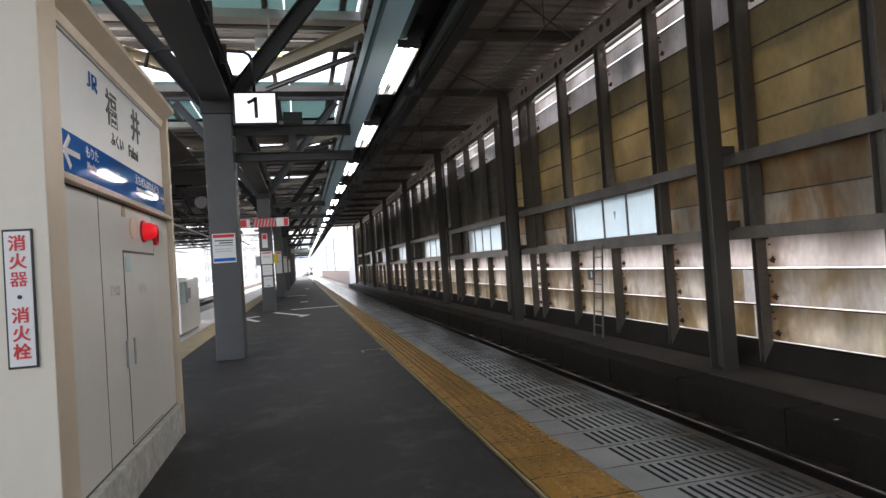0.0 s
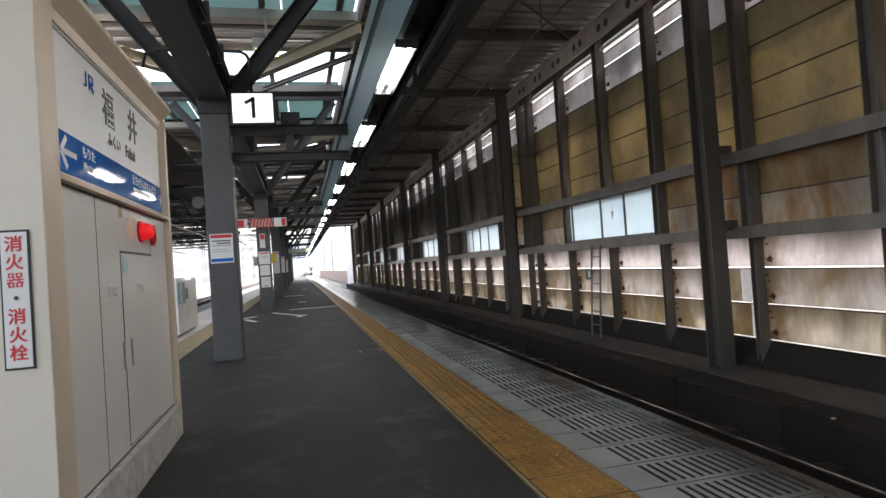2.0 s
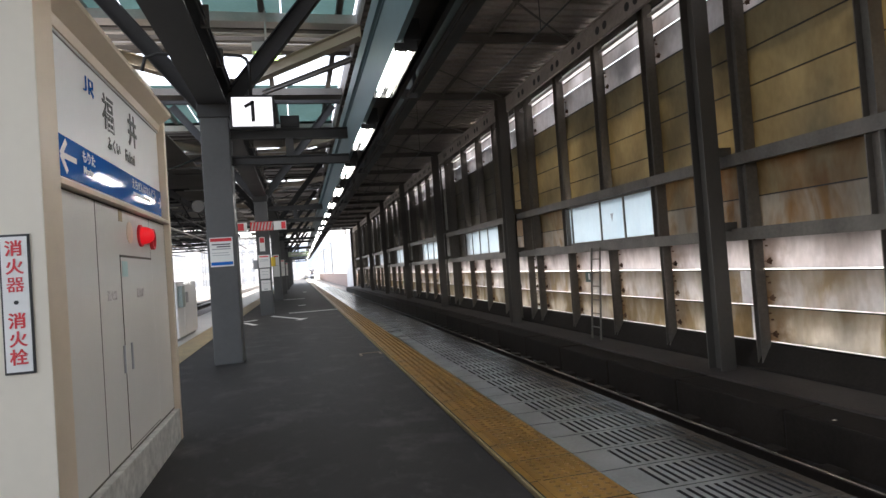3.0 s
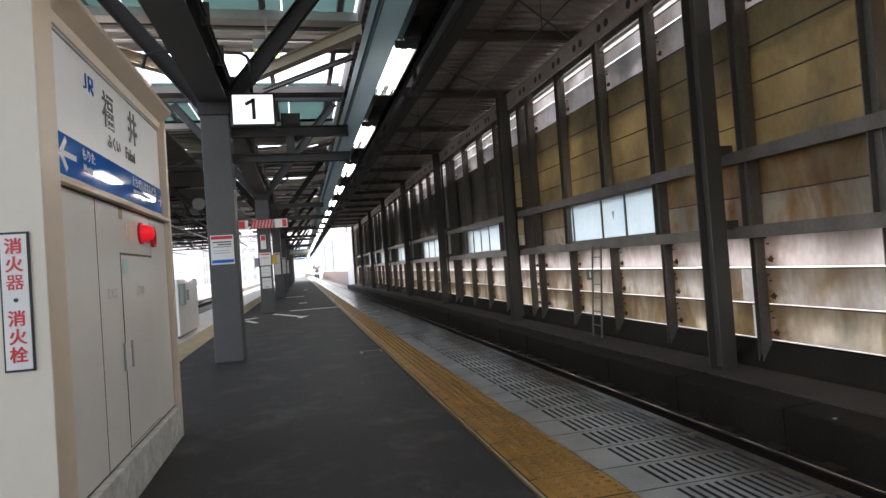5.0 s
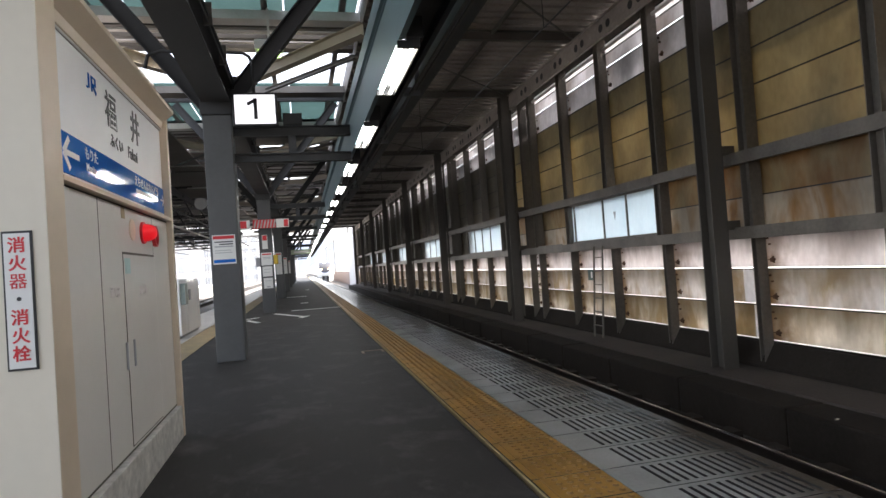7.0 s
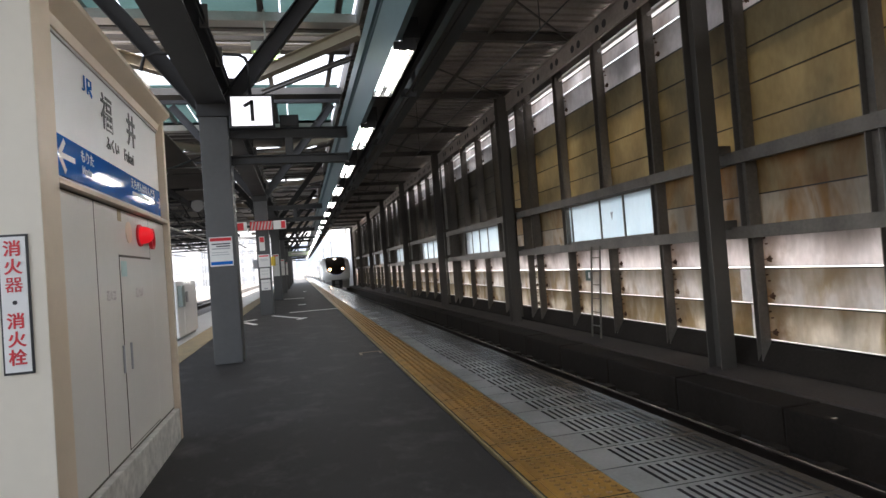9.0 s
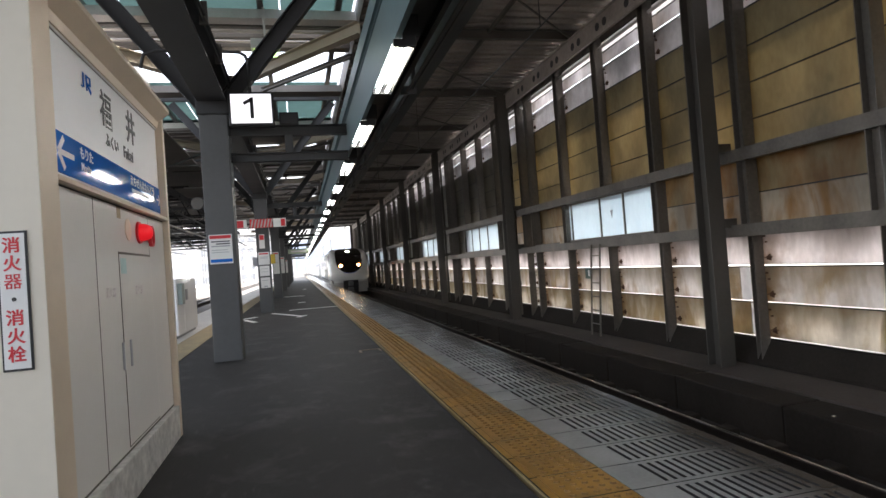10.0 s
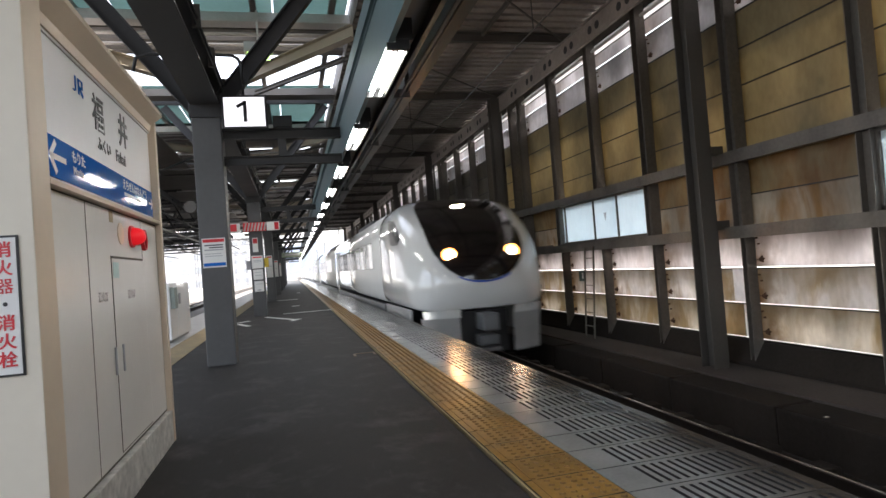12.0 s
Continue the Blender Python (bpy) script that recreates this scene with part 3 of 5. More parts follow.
while y < WALL_END + 0.1:
    bm = B()
    ibar(bm, (1.5, y, ROOF_Z - 0.12), (6.9, y, ROOF_Z - 0.12), 0.12, 0.2, 0.012)
    part("roof_beam", bm, M_STEEL_L, roof)
    bm = B()
    bar(bm, (1.6, y, ROOF_Z - 0.16), (6.3, y + 4.5, ROOF_Z - 0.16), 0.03, 0.03)
    part("tie_rod", bm, M_STEEL_L, roof)
    y += 4.5
for x in (2.6, 4.4):
    bm = B()
    bar(bm, (x, -14, ROOF_Z - 0.05), (x, WALL_END, ROOF_Z - 0.05), 0.06, 0.08)
    part("purlin", bm, M_STEEL_L, roof)

# longitudinal beam above the wall, dark discs standing in for its shaded round holes
def holed_beam(y0, y1):
    """A plate girder between two columns, with dark discs in pairs along its web for the holes."""
    z, h = 5.62, 0.40
    bm = B()
    bx(bm, 6.294, 6.306, y0, y1, z - h / 2, z + h / 2)
    bx(bm, 6.27, 6.33, y0, y1, z - h / 2 - 0.01, z - h / 2)
    bx(bm, 6.24, 6.36, y0, y1, z + h / 2, z + h / 2 + 0.014)
    beam = part("holed_beam", bm, M_TRACKROOF, roof, "grey steel girder with dark discs for its round holes")
    y = y0 + 0.45
    while y < y1 - 0.4:
        for d in (0.0, 0.3):
            part("hole_disc", tube(B(), [(6.29, y + d, z), (6.2945, y + d, z)], 0.085, 14), M_TRUSS, beam)
        y += 1.15


for k in range(len(COLS) - 1):
    holed_beam(COLS[k] + 0.15, COLS[k + 1] - 0.15)

# ---------------- teal girder, lamps, conduits ----------------
GX = 0.73
girder = thing("gutter_girder", "long teal painted steel gutter girder above the platform", "girder", "", "structure")
bm = B()
bx(bm, GX, GX + 0.04, -14, 75, 2.56, 3.12)
bx(bm, GX - 0.03, GX, -14, 75, 3.03, 3.19)
bx(bm, GX - 0.012, GX, -14, 75, 2.99, 3.002)
part("web", bm, M_TEAL, girder)
bm = B()
bx(bm, GX + 0.05, GX + 0.34, -14, 75, 2.78, 2.84)
bx(bm, GX + 0.30, GX + 0.34, -14, 75, 2.70, 2.78)
bx(bm, GX + 0.05, GX + 0.34, -14, 75, 2.84, 3.15)
part("lamp_trough", bm, M_BLACK, girder, "black lamp trough")
for z, x in ((2.70, GX + 0.40), (2.74, GX + 0.47)):
    bm = B()
    tube(bm, [(x, -14, z), (x, 75, z)], 0.014, 6)
    part("conduit", bm, M_STEEL_L, girder, "thin metal conduit")
bm = B()
y = -1.0
while y < 74:
    bx(bm, GX + 0.34, GX + 0.5, y - 0.02, y + 0.02, 2.68, 2.76)
    bx(bm, GX + 0.46, GX + 0.5, y - 0.02, y + 0.02, 2.76, 3.1)
    y += 2.25
part("bracket", bm, M_STEEL, girder)
bm = B()
bx(bm, GX + 0.52, GX + 0.66, -14, 75, 2.86, 3.0)
part("cable_tray", bm, M_STEEL, girder, "dark steel cable tray")


LAMP_X, LAMP_Z, LAMP_Y, LAMP_STEP = GX + 0.066, 2.53, 4.57, 2.28


def lamp(y):
    l = thing("ceiling_lamp", "lit twin-tube fluorescent lamp under the gutter girder", "lamp", "platform lamps")
    bm = B()
    bx(bm, -0.01, 0.11, -0.59, 0.59, 0.045, 0.20, 0.008)
    part("housing", bm, M_BLACK, l)
    for x in (-0.04, 0.04):
        bm = B()
        tube(bm, [(x, -0.55, 0), (x, 0.55, 0)], 0.013, 10)
        part("tube", bm, M_TUBE, l, "glowing white tube", True)
    part("reflector", bar(B(), (0.085, -0.55, 0.02), (0.085, 0.55, 0.02), 0.01, 0.05), M_STEEL_L, l, "grey sheet reflector")
    for y1 in (-0.57, 0.57):
        bm = B()
        bx(bm, -0.075, 0.08, y1 - 0.018, y1 + 0.018, -0.02, 0.026)
        bx(bm, -0.01, 0.08, y1 - 0.018, y1 + 0.018, 0.026, 0.06)
        part("end_cap", bm, M_BLACK, l)
    l.location = (LAMP_X, y, LAMP_Z)
    return l


lamp0 = lamp(LAMP_Y)
for k in range(-7, 31):
    if k:
        copy_thing(lamp0, pose(LAMP_X, LAMP_Y + LAMP_STEP * k, LAMP_Z))

# contact wire above the track
wire = thing("contact_wire", "thin dark overhead contact wire hung under the track roof", "wire")
part("wire", tube(B(), [(TRACK_X, -14, 4.3), (TRACK_X, 400, 4.3)], 0.012, 5), M_BLACK, wire)
for y in COLS:
    part("dropper", tube(B(), [(TRACK_X, y, 4.3), (TRACK_X, y, 5.84)], 0.008, 5), M_BLACK, wire)

# ---------------- platform pillars ----------------
PX = -0.91


def pillar(y):
    p = thing("platform_pillar", "square dark grey painted steel pillar carrying the platform canopy", "pillar", "platform pillars")
    bm = B()
    bx(bm, -0.17, 0.17, -0.17, 0.17, 0, 3.05, 0.012)
    part("shaft", bm, M_STEEL, p)
    bm = B()
    bx(bm, -0.19, 0.19, -0.19, 0.19, 3.05, 3.25, 0.01)
    part("head", bm, M_TRUSS, p)
    # cross beams to the gutter girder
    for z0, z1 in ((2.80, 2.93), (2.47, 2.58)):
        bm = B()
        ibar(bm, (0.17, 0, (z0 + z1) / 2), (GX - PX, 0, (z0 + z1) / 2), 0.12, z1 - z0, 0.012)
        part("cross_beam", bm, M_TRUSS, p)
    bm = B()
    bx(bm, 0.84, 0.94, -0.04, 0.04, 2.58, 2.80)
    part("stub", bm, M_TRUSS, p)
    for s in (-1, 1):
        bm = B()
        ibar(bm, (s * 0.12, 0, 3.2), (s * 2.1, 0, 5.7), 0.16, 0.2, 0.014)
        part("arm", bm, M_TRUSS, p, "slanting canopy arm")
    p.location = (PX, y, 0)
    return p


pil0 = pillar(COLS[1])
for y in COLS[2:]:
    copy_thing(pil0, pose(PX, y, 0))
copy_thing(pil0, pose(PX, COLS[0], 0))

canopy = thing("ceiling_canopy", "steel canopy frame with teal glass panels over the platform", "canopy", "", "structure")
bm = B()
ibar(bm, (PX, -14, 3.42), (PX, WALL_END + 2, 3.42), 0.34, 0.42, 0.02)
part("main_girder", bm, M_TRUSS, canopy, "dark steel longitudinal girder")
for dx, z, r in ((0.19, 3.56, 0.014), (0.215, 3.5, 0.01), (0.2, 3.44, 0.012)):
    pts = [(PX + dx + 0.008 * sin(i * 1.7), -14 + i * 1.1, z - 0.02 * abs(sin(i * 0.9 + dx * 30))) for i in range(80)]
    part("cable", tube(B(), pts, r, 5), M_BLACK, canopy, "black cable along the girder")
bm = B()
for i in range(40):
    y = -4 + i * 1.1
    bx(bm, PX + 0.16, PX + 0.24, y, y + 0.03, 3.40, 3.62)
tagged(part("cable_clip", bm, M_STEEL_L, canopy), kind="stuff")
CZ = 6.0
CX0, CX1 = -4.4, 1.45
for k in range(-2, 8):
    y = COLS[1] + BAY * (k - 1)
    for a, b, m, dz in ((4.05, 4.38, M_PALE_STEEL, 0), (4.52, 4.66, M_STEEL_L, 0.02), (4.82, 4.95, M_PALE_STEEL, 0.05), (5.1, 5.24, M_STEEL_L, 0.02), (5.4, 5.52, M_PALE_STEEL, 0.05), (5.62, 5.9, M_STEEL_L, 0), (8.65, 9.15, M_STEEL_L, -0.1), (9.5, 9.6, M_TRUSS, -0.1)):
        bm = B()
        bx(bm, CX0, CX1, y + a, y + b, CZ + dz, CZ + dz + 0.18)
        part("purlin", bm, m, canopy)
    for x in (-3.6, -2.0, -0.4, 1.1):
        bm = B()
        bx(bm, x - 0.06, x + 0.06, y, y + BAY, CZ + 0.2, CZ + 0.32)
        part("rafter", bm, M_STEEL_L, canopy)
    for x in range(4):
        for a, b in (((0.25, 4.75),) if k in (1, 2) else ()):
            bm = B()
            bx(bm, CX0 + x * 1.46, CX0 + x * 1.46 + 1.43, y + a, y + b, CZ + 0.33, CZ + 0.35)
            part("roof_pane", bm, M_TEALGLASS, canopy)
    # opaque boards; in the unseen near bays added to cut light on the floor
    if k not in (1, 2):
        for a, b in ((0.25, 4.0), (4.1, 6.2), (6.35, 7.5), (7.62, 8.6)):
            bm = B()
            bx(bm, CX0 - 2.2, CX1, y + a, y + b, CZ + 0.33, CZ + 0.36)
            part("roof_board", bm, M_ROOF, canopy, "dark roof board")
    elif k == 2:
        bm = B()
        bx(bm, CX0 - 2.2, CX1, y + 4.3, y + 8.7, CZ + 0.33, CZ + 0.36)
        part("roof_board", bm, M_ROOF, canopy, "dark roof board")
    for p0, p1, m in (((-1.33, 6.87, 5.55), (1.42, 3.33, 5.55), M_BEIGE), ((-0.6, 7.46, 5.6), (1.38, 4.98, 5.6), M_STEEL_L), ((-1.1, 7.2, 5.55), (-4.6, 3.2, 5.55), M_BEIGE)):
        bm = B()
        ibar(bm, (p0[0], y + p0[1], p0[2]), (p1[0], y + p1[1], p1[2]), 0.2 if m is M_BEIGE else 0.1, 0.24 if m is M_BEIGE else 0.1, 0.014)
        part("brace", bm, m, canopy)

# trusses under the roofs across the other tracks
trusses = thing("truss_roof", "dark sooty roof trusses over the other platforms and tracks", "roof", "", "structure")
for k in range(19):
    y = 11.0 + 2.25 * k
    bm = B()
    z0, z1 = (3.35, 4.5) if k % 2 else (3.9, 5.2)
    bar(bm, (-24, y, z0), (-4.6, y, z0), 0.09, 0.1)
    bar(bm, (-24, y, z1), (-4.6, y, z1), 0.09, 0.1)
    for i in range(16):
        x = -24 + i * 1.21
        bar(bm, (x, y, z0), (x + 0.6, y, z1), 0.05, 0.05)
        bar(bm, (x + 0.6, y, z1), (x + 1.21, y, z0), 0.05, 0.05)
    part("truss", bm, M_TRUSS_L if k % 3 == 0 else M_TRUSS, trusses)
for x in (-23, -19, -15, -11.5, -8, -6.2, -4.7):
    bm = B()
    bar(bm, (x, 9, 4.55), (x, 53, 4.55), 0.14, 0.22)
    bar(bm, (x + 0.5, 9, 3.5), (x + 0.5, 53, 3.5), 0.06, 0.06)
    part("purlin", bm, M_TRUSS, trusses)
# the pale colour stands in for daylight falling on these pipes
for x, z in ((-4.9, 3.25), (-6.6, 3.05), (-5.6, 4.3), (-9.0, 3.1)):
    part("pale_pipe", tube(B(), [(x, 9, z), (x, 53, z)], 0.04, 6), M_PALE_STEEL, trusses, "pipe painted pale for daylight")
bm = B()
for i in range(5):
    bx(bm, -24 + i * 3.9, -24 + i * 3.9 + (3.3 if i < 3 else 4.9), 8.5, 54, 5.35, 5.4)
part("roof_deck", bm, M_ROOF, trusses)
for x in (-13.5, -17.5):
    for y in (12, 21, 30, 39, 48):
        part("support", bx(B(), x - 0.12, x + 0.12, y - 0.12, y + 0.12, 0.0, 4.5), M_STEEL, trusses)

# braces painted pale to stand in for daylight from the open side
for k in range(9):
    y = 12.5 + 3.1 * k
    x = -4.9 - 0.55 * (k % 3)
    part("pale_brace", tube(B(), [(x, y, 3.15 + 0.2 * (k % 2)), (x - 2.6, y + 1.4, 4.5)], 0.045, 6), M_PALE_STEEL, trusses, "brace painted pale for daylight")
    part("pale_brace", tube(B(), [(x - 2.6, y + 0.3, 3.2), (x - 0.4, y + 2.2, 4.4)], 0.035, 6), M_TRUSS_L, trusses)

# thin ties and pipes that fill the space under the roofs
for k in range(26):
    y = 9.8 + 1.62 * k
    z = 3.5 + 0.28 * ((k * 5) % 4)
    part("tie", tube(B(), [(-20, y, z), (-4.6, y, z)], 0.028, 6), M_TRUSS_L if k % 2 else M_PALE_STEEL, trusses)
for k in range(22):
    y = 19.6 + 2.3 * k
    z = 4.5 + 0.3 * ((k * 7) % 4)
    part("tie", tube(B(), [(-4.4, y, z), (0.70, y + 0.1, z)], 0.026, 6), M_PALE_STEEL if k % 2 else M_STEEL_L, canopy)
    part("tie", tube(B(), [(-3.6 + (k % 3), y, z), (-1.2 + (k % 3), y + 1.9, 5.9)], 0.03, 6), M_TRUSS, canopy)

# ---------------- far end and left side ----------------
def building(x, y, w, d, h, m, rows_n, cols_n, label):
    b = thing("building", label, "building", "distant buildings")
    bm = B()
    bx(bm, -w / 2, w / 2, 0, d, 0, h)
    part("wall", bm, m, b)
    bm = B()
    bx(bm, -w / 2 - 0.2, w / 2 + 0.2, -0.2, d + 0.2, h, h + 0.5)
    part("roof", bm, M_CONC, b)
    bm = B()
    bx(bm, -0.5 * w / cols_n * 0.6, 0.5 * w / cols_n * 0.6, -0.12, 0.02, 0, h / rows_n * 0.5)
    me = mesh_of("window", bm, M_FARGLASS)
    for r in range(rows_n):
        for c in range(cols_n):
            ob = new("window", me)
            ob.parent = b
            ob.location = (-w / 2 + (c + 0.5) * w / cols_n, 0, (r + 0.3) * h / rows_n)
    b.location = (x, y, -1.42)
    return b


building(30, 190, 18, 14, 9, M_FACADE, 3, 6, "pale low office building beyond the platform end")
building(52, 240, 26, 20, 14, M_FACADE, 4, 8, "pale flat-roofed building in the distance")
building(-60, 170, 30, 20, 22, M_FACADE, 6, 8, "tall pale building across the tracks")
building(-38, 120, 16, 12, 12, M_FACADE, 4, 5, "pale building across the tracks")
building(-95, 260, 20, 20, 36, M_FACADE, 9, 5, "tower block across the tracks")
building(-14, 300, 24, 16, 9, M_FACADE, 3, 6, "distant pale station building")

building(-27, 150, 14, 12, 13, M_FACADE, 4, 5, "pale building beyond the other tracks")
building(-15.5, 235, 12, 12, 17, M_FACADE, 5, 4, "pale block of flats beyond the other tracks")
building(-42, 205, 12, 12, 24, M_FACADE, 7, 4, "tall grey block beyond the other tracks")


def gantry(y):
    g = thing("catenary_gantry", "grey steel lattice gantry carrying the wires across the tracks", "gantry", "gantries")
    for x in (-12.4, -2.2):
        bm = B()
        for d in (-0.16, 0.16):
            bar(bm, (x + d, 0, 0), (x + d, 0, 8.2), 0.08, 0.08)
        for i in range(14):
            bar(bm, (x - 0.16, 0, i * 0.58), (x + 0.16, 0, i * 0.58 + 0.58), 0.03, 0.03)
        part("leg", bm, M_CONC, g)
    bm = B()
    for z in (7.0, 7.7):
        bar(bm, (-12.4, 0, z), (-2.2, 0, z), 0.08, 0.08)
    for i in range(14):
        x = -12.4 + i * 0.7286
        bar(bm, (x, 0, 7.0), (x + 0.364, 0, 7.7), 0.04, 0.04)
        bar(bm, (x + 0.364, 0, 7.7), (x + 0.7286, 0, 7.0), 0.04, 0.04)
    part("beam", bm, M_CONC, g)
    for x in (-8.6, -4.6):
        part("insulator_arm", tube(B(), [(x, 0, 7.0), (x, 0, 6.3), (x + 0.7, 0, 6.0)], 0.04, 6), M_CONC, g)
    g.location = (0, y, -1.42)
    return g


g0 = gantry(62)
for y in (86, 112, 142, 175):
    copy_thing(g0, pose(0, y, -1.42))
for x in (-8.6, -4.6):
    wr = thing("contact_wire", "thin dark contact wire and its carrier over the other tracks", "wire", "wires")
    part("wire", tube(B(), [(x, 54, 4.55), (x, 400, 4.55)], 0.02, 5), M_BLACK, wr)
    part("carrier_wire", tube(B(), [(x, 54, 5.4), (x, 400, 5.4)], 0.02, 5), M_BLACK, wr)

# unseen wall added behind the view to hold back light from there
bm = B()
bx(bm, -24, 7.2, -14.4, -14.05, -1.45, 2.6)
solid("sky_block_south", bm, M_CONC, "unseen concrete wall added behind to cut the sky light", "wall", "structure")
# wall added outside the screen wall to keep low sky light off it
bm = B()
bx(bm, 13.0, 14.5, -40, 80, -1.45, 5.2)
solid("viaduct", bm, M_CONC, "plain concrete wall added outside to block the low sky", "viaduct", "structure")
bm = B()
bx(bm, 6.9, 7.1, 74, 220, -1.45, 0.6)
solid("boundary_wall", bm, M_FACADE2, "low pinkish boundary wall beside the line", "wall", "structure")
bm = B()
bx(bm, 6.3, 6.5, WALL_END + 0.2, 84, -1.45, 5.9)
solid("wall_end", bm, M_FACADE, "pale sunlit end of the screen wall", "wall", "structure")

bm = B()
n = 60
pts = []
for i in range(n + 1):
    a = -0.06 + 1.1 * i / n
    d = 2600
    h = 125 + 22 * sin(i * 0.45) + 12 * sin(i * 1.3 + 1)
    pts.append((bm.verts.new((d * sin(a), d * cos(a), -2)), bm.verts.new((d * 1.12 * sin(a), d * 1.12 * cos(a), h))))
for a, b in zip(pts, pts[1:]):
    bm.faces.new((a[0], b[0], b[1], a[1]))
solid("hills", bm, M_HILL, "hazy blue wooded hills on the horizon", "hills", "structure")


def mast(x, y):
    m = thing("catenary_mast", "thin pale concrete catenary mast beside the line", "mast", "masts")
    bm = B()
    tube(bm, [(0, 0, 0), (0, 0, 9.5)], 0.16, 8)
    part("pole", bm, M_CONC, m)
    bm = B()
    tube(bm, [(0, 0, 7.0), (-2.6, 0, 7.3)], 0.04, 6)
    tube(bm, [(0, 0, 8.2), (-2.6, 0, 7.3)], 0.03, 6)
    part("bracket_arm", bm, M_CONC, m)
    m.location = (x, y, -1.42)
    return m


m0 = mast(7.4, 96)
for x, y in ((7.4, 140), (7.4, 185), (-6.5, 120), (-6.5, 165), (-14, 130), (-20, 100)):
    copy_thing(m0, pose(x, y, -1.42))

# left tracks and opposite platform
bm = B()
bx(bm, -12, LEFT_EDGE, -14, 500, -1.5, BED_Z)
solid("trackbed", bm, M_GROUND, "pale gravel trackbed across the platform", "trackbed", "structure")
track(-4.6, -14, 400, 60)
track(-8.6, -14, 400, 60)
bm = B()
bx(bm, -20, -11.2, 0, 110, -1.45, 0.0)
solid("opposite_platform", bm, M_CONC, "pale concrete platform across the tracks", "platform", "structure")

# left edge strip of the platform
bm = B()
bx(bm, LEFT_EDGE + 0.02, -2.0, -14, P_END, 0.0, 0.006)
part("edge_strip", bm, mat("pale_slab", (0.48, 0.48, 0.47), 0.3, var=0.2, s1=1.5, s2=40, bump=0.05), platform, "pale concrete edge slabs")
bm = B()
bx(bm, -1.98, -1.58, -14, P_END, 0.0, 0.008)
for i in range(6):
    bx(bm, -1.95 + i * 0.06, -1.92 + i * 0.06, -14, P_END, 0.008, 0.013)
part("tactile_strip", bm, M_YLINE, platform, "faded yellow tactile strip")

# ---------------- equipment cabinet with station sign ----------------
cab = thing("equipment_cabinet", "cream fire hydrant cabinet with a station name sign above white doors", "cabinet")
CXF, CY0, CY1, CTOP = -0.83, 2.30, 4.40, 2.185
bm = B()
bx(bm, -1.75, CXF - 0.10, CY0, CY1, 0.0, CTOP, 0.01)
part("body", bm, M_CREAM, cab)
part("end_panel", bx(B(), -1.75, CXF, CY0 - 0.006, CY0, 0.0, CTOP, 0.002), M_CREAM, cab, "cream painted end panel")
for y0, y1 in ((CY0, CY0 + 0.17), (CY1 - 0.05, CY1)):
    bm = B()
    bx(bm, CXF - 0.10, CXF, y0, y1, 0.0, CTOP, 0.006)
    part("jamb", bm, M_TRIM, cab, "beige upright of the frame")
# hood above the sign: a narrow sill, then a face that leans out
bm = B()
prof = ((CXF - 0.10, 2.065), (CXF - 0.03, 2.065), (CXF - 0.022, 2.105), (CXF + 0.05, 2.16), (CXF + 0.05, CTOP), (CXF - 0.10, CTOP))
a = [bm.verts.new((x, CY0 + 0.17, z)) for x, z in prof]
b = [bm.verts.new((v.co.x, CY1 - 0.05, v.co.z)) for v in a]
for i in range(6):
    bm.faces.new((a[i], a[(i + 1) % 6], b[(i + 1) % 6], b[i]))
bm.faces.new(a)
bm.faces.new(b[::-1])
part("head", bm, M_TRIM, cab, "beige hood leaning out over the sign")
bm = B()
bx(bm, CXF - 0.10, CXF, CY0 + 0.17, CY1 - 0.05, 1.44, 1.462, 0.004)
part("ledge", bm, M_TRIM, cab)
bm = B()
bx(bm, CXF - 0.10, CXF - 0.003, CY0 + 0.17, CY1 - 0.05, 0.0, 0.208, 0.006)
part("plinth", bm, M_PLINTH, cab, "scuffed pale plinth")
xd = CXF - 0.10
part("door_gasket", bx(B(), xd - 0.004, xd + 0.0645, 2.472, 4.348, 0.211, 1.438), M_SEAM, cab, "dark door gap")
for y0, y1 in ((2.486, 2.940), (2.954, 3.929), (3.942, 4.337)):
    bm = B()
    bx(bm, xd + 0.025, xd + 0.066, y0, y1, 0.222, 1.432, 0.003)
    part("door", bm, M_DOOR, cab, "white steel door")

# station sign set into the frame
sign = part("station_sign", bx(B(), xd, xd + 0.055, 2.475, 4.345, 1.463, 2.064, 0.004), M_WHITE, cab, "white enamel station name sign with a blue band")
part("blue_band", bx(B(), xd + 0.055, xd + 0.059, 2.48, 4.34, 1.49, 1.655), M_BLUE, sign, "glossy blue band")
part("sign_edge", bx(B(), xd + 0.055, xd + 0.062, 2.478, 2.486, 1.465, 2.06), M_GREYBAR, sign, "thin aluminium edge")
part("sign_edge", bx(B(), xd + 0.055, xd + 0.064, 2.49, 4.34, 2.05, 2.062), M_PALE_STEEL, sign, "thin aluminium edge")
XS = xd + 0.056


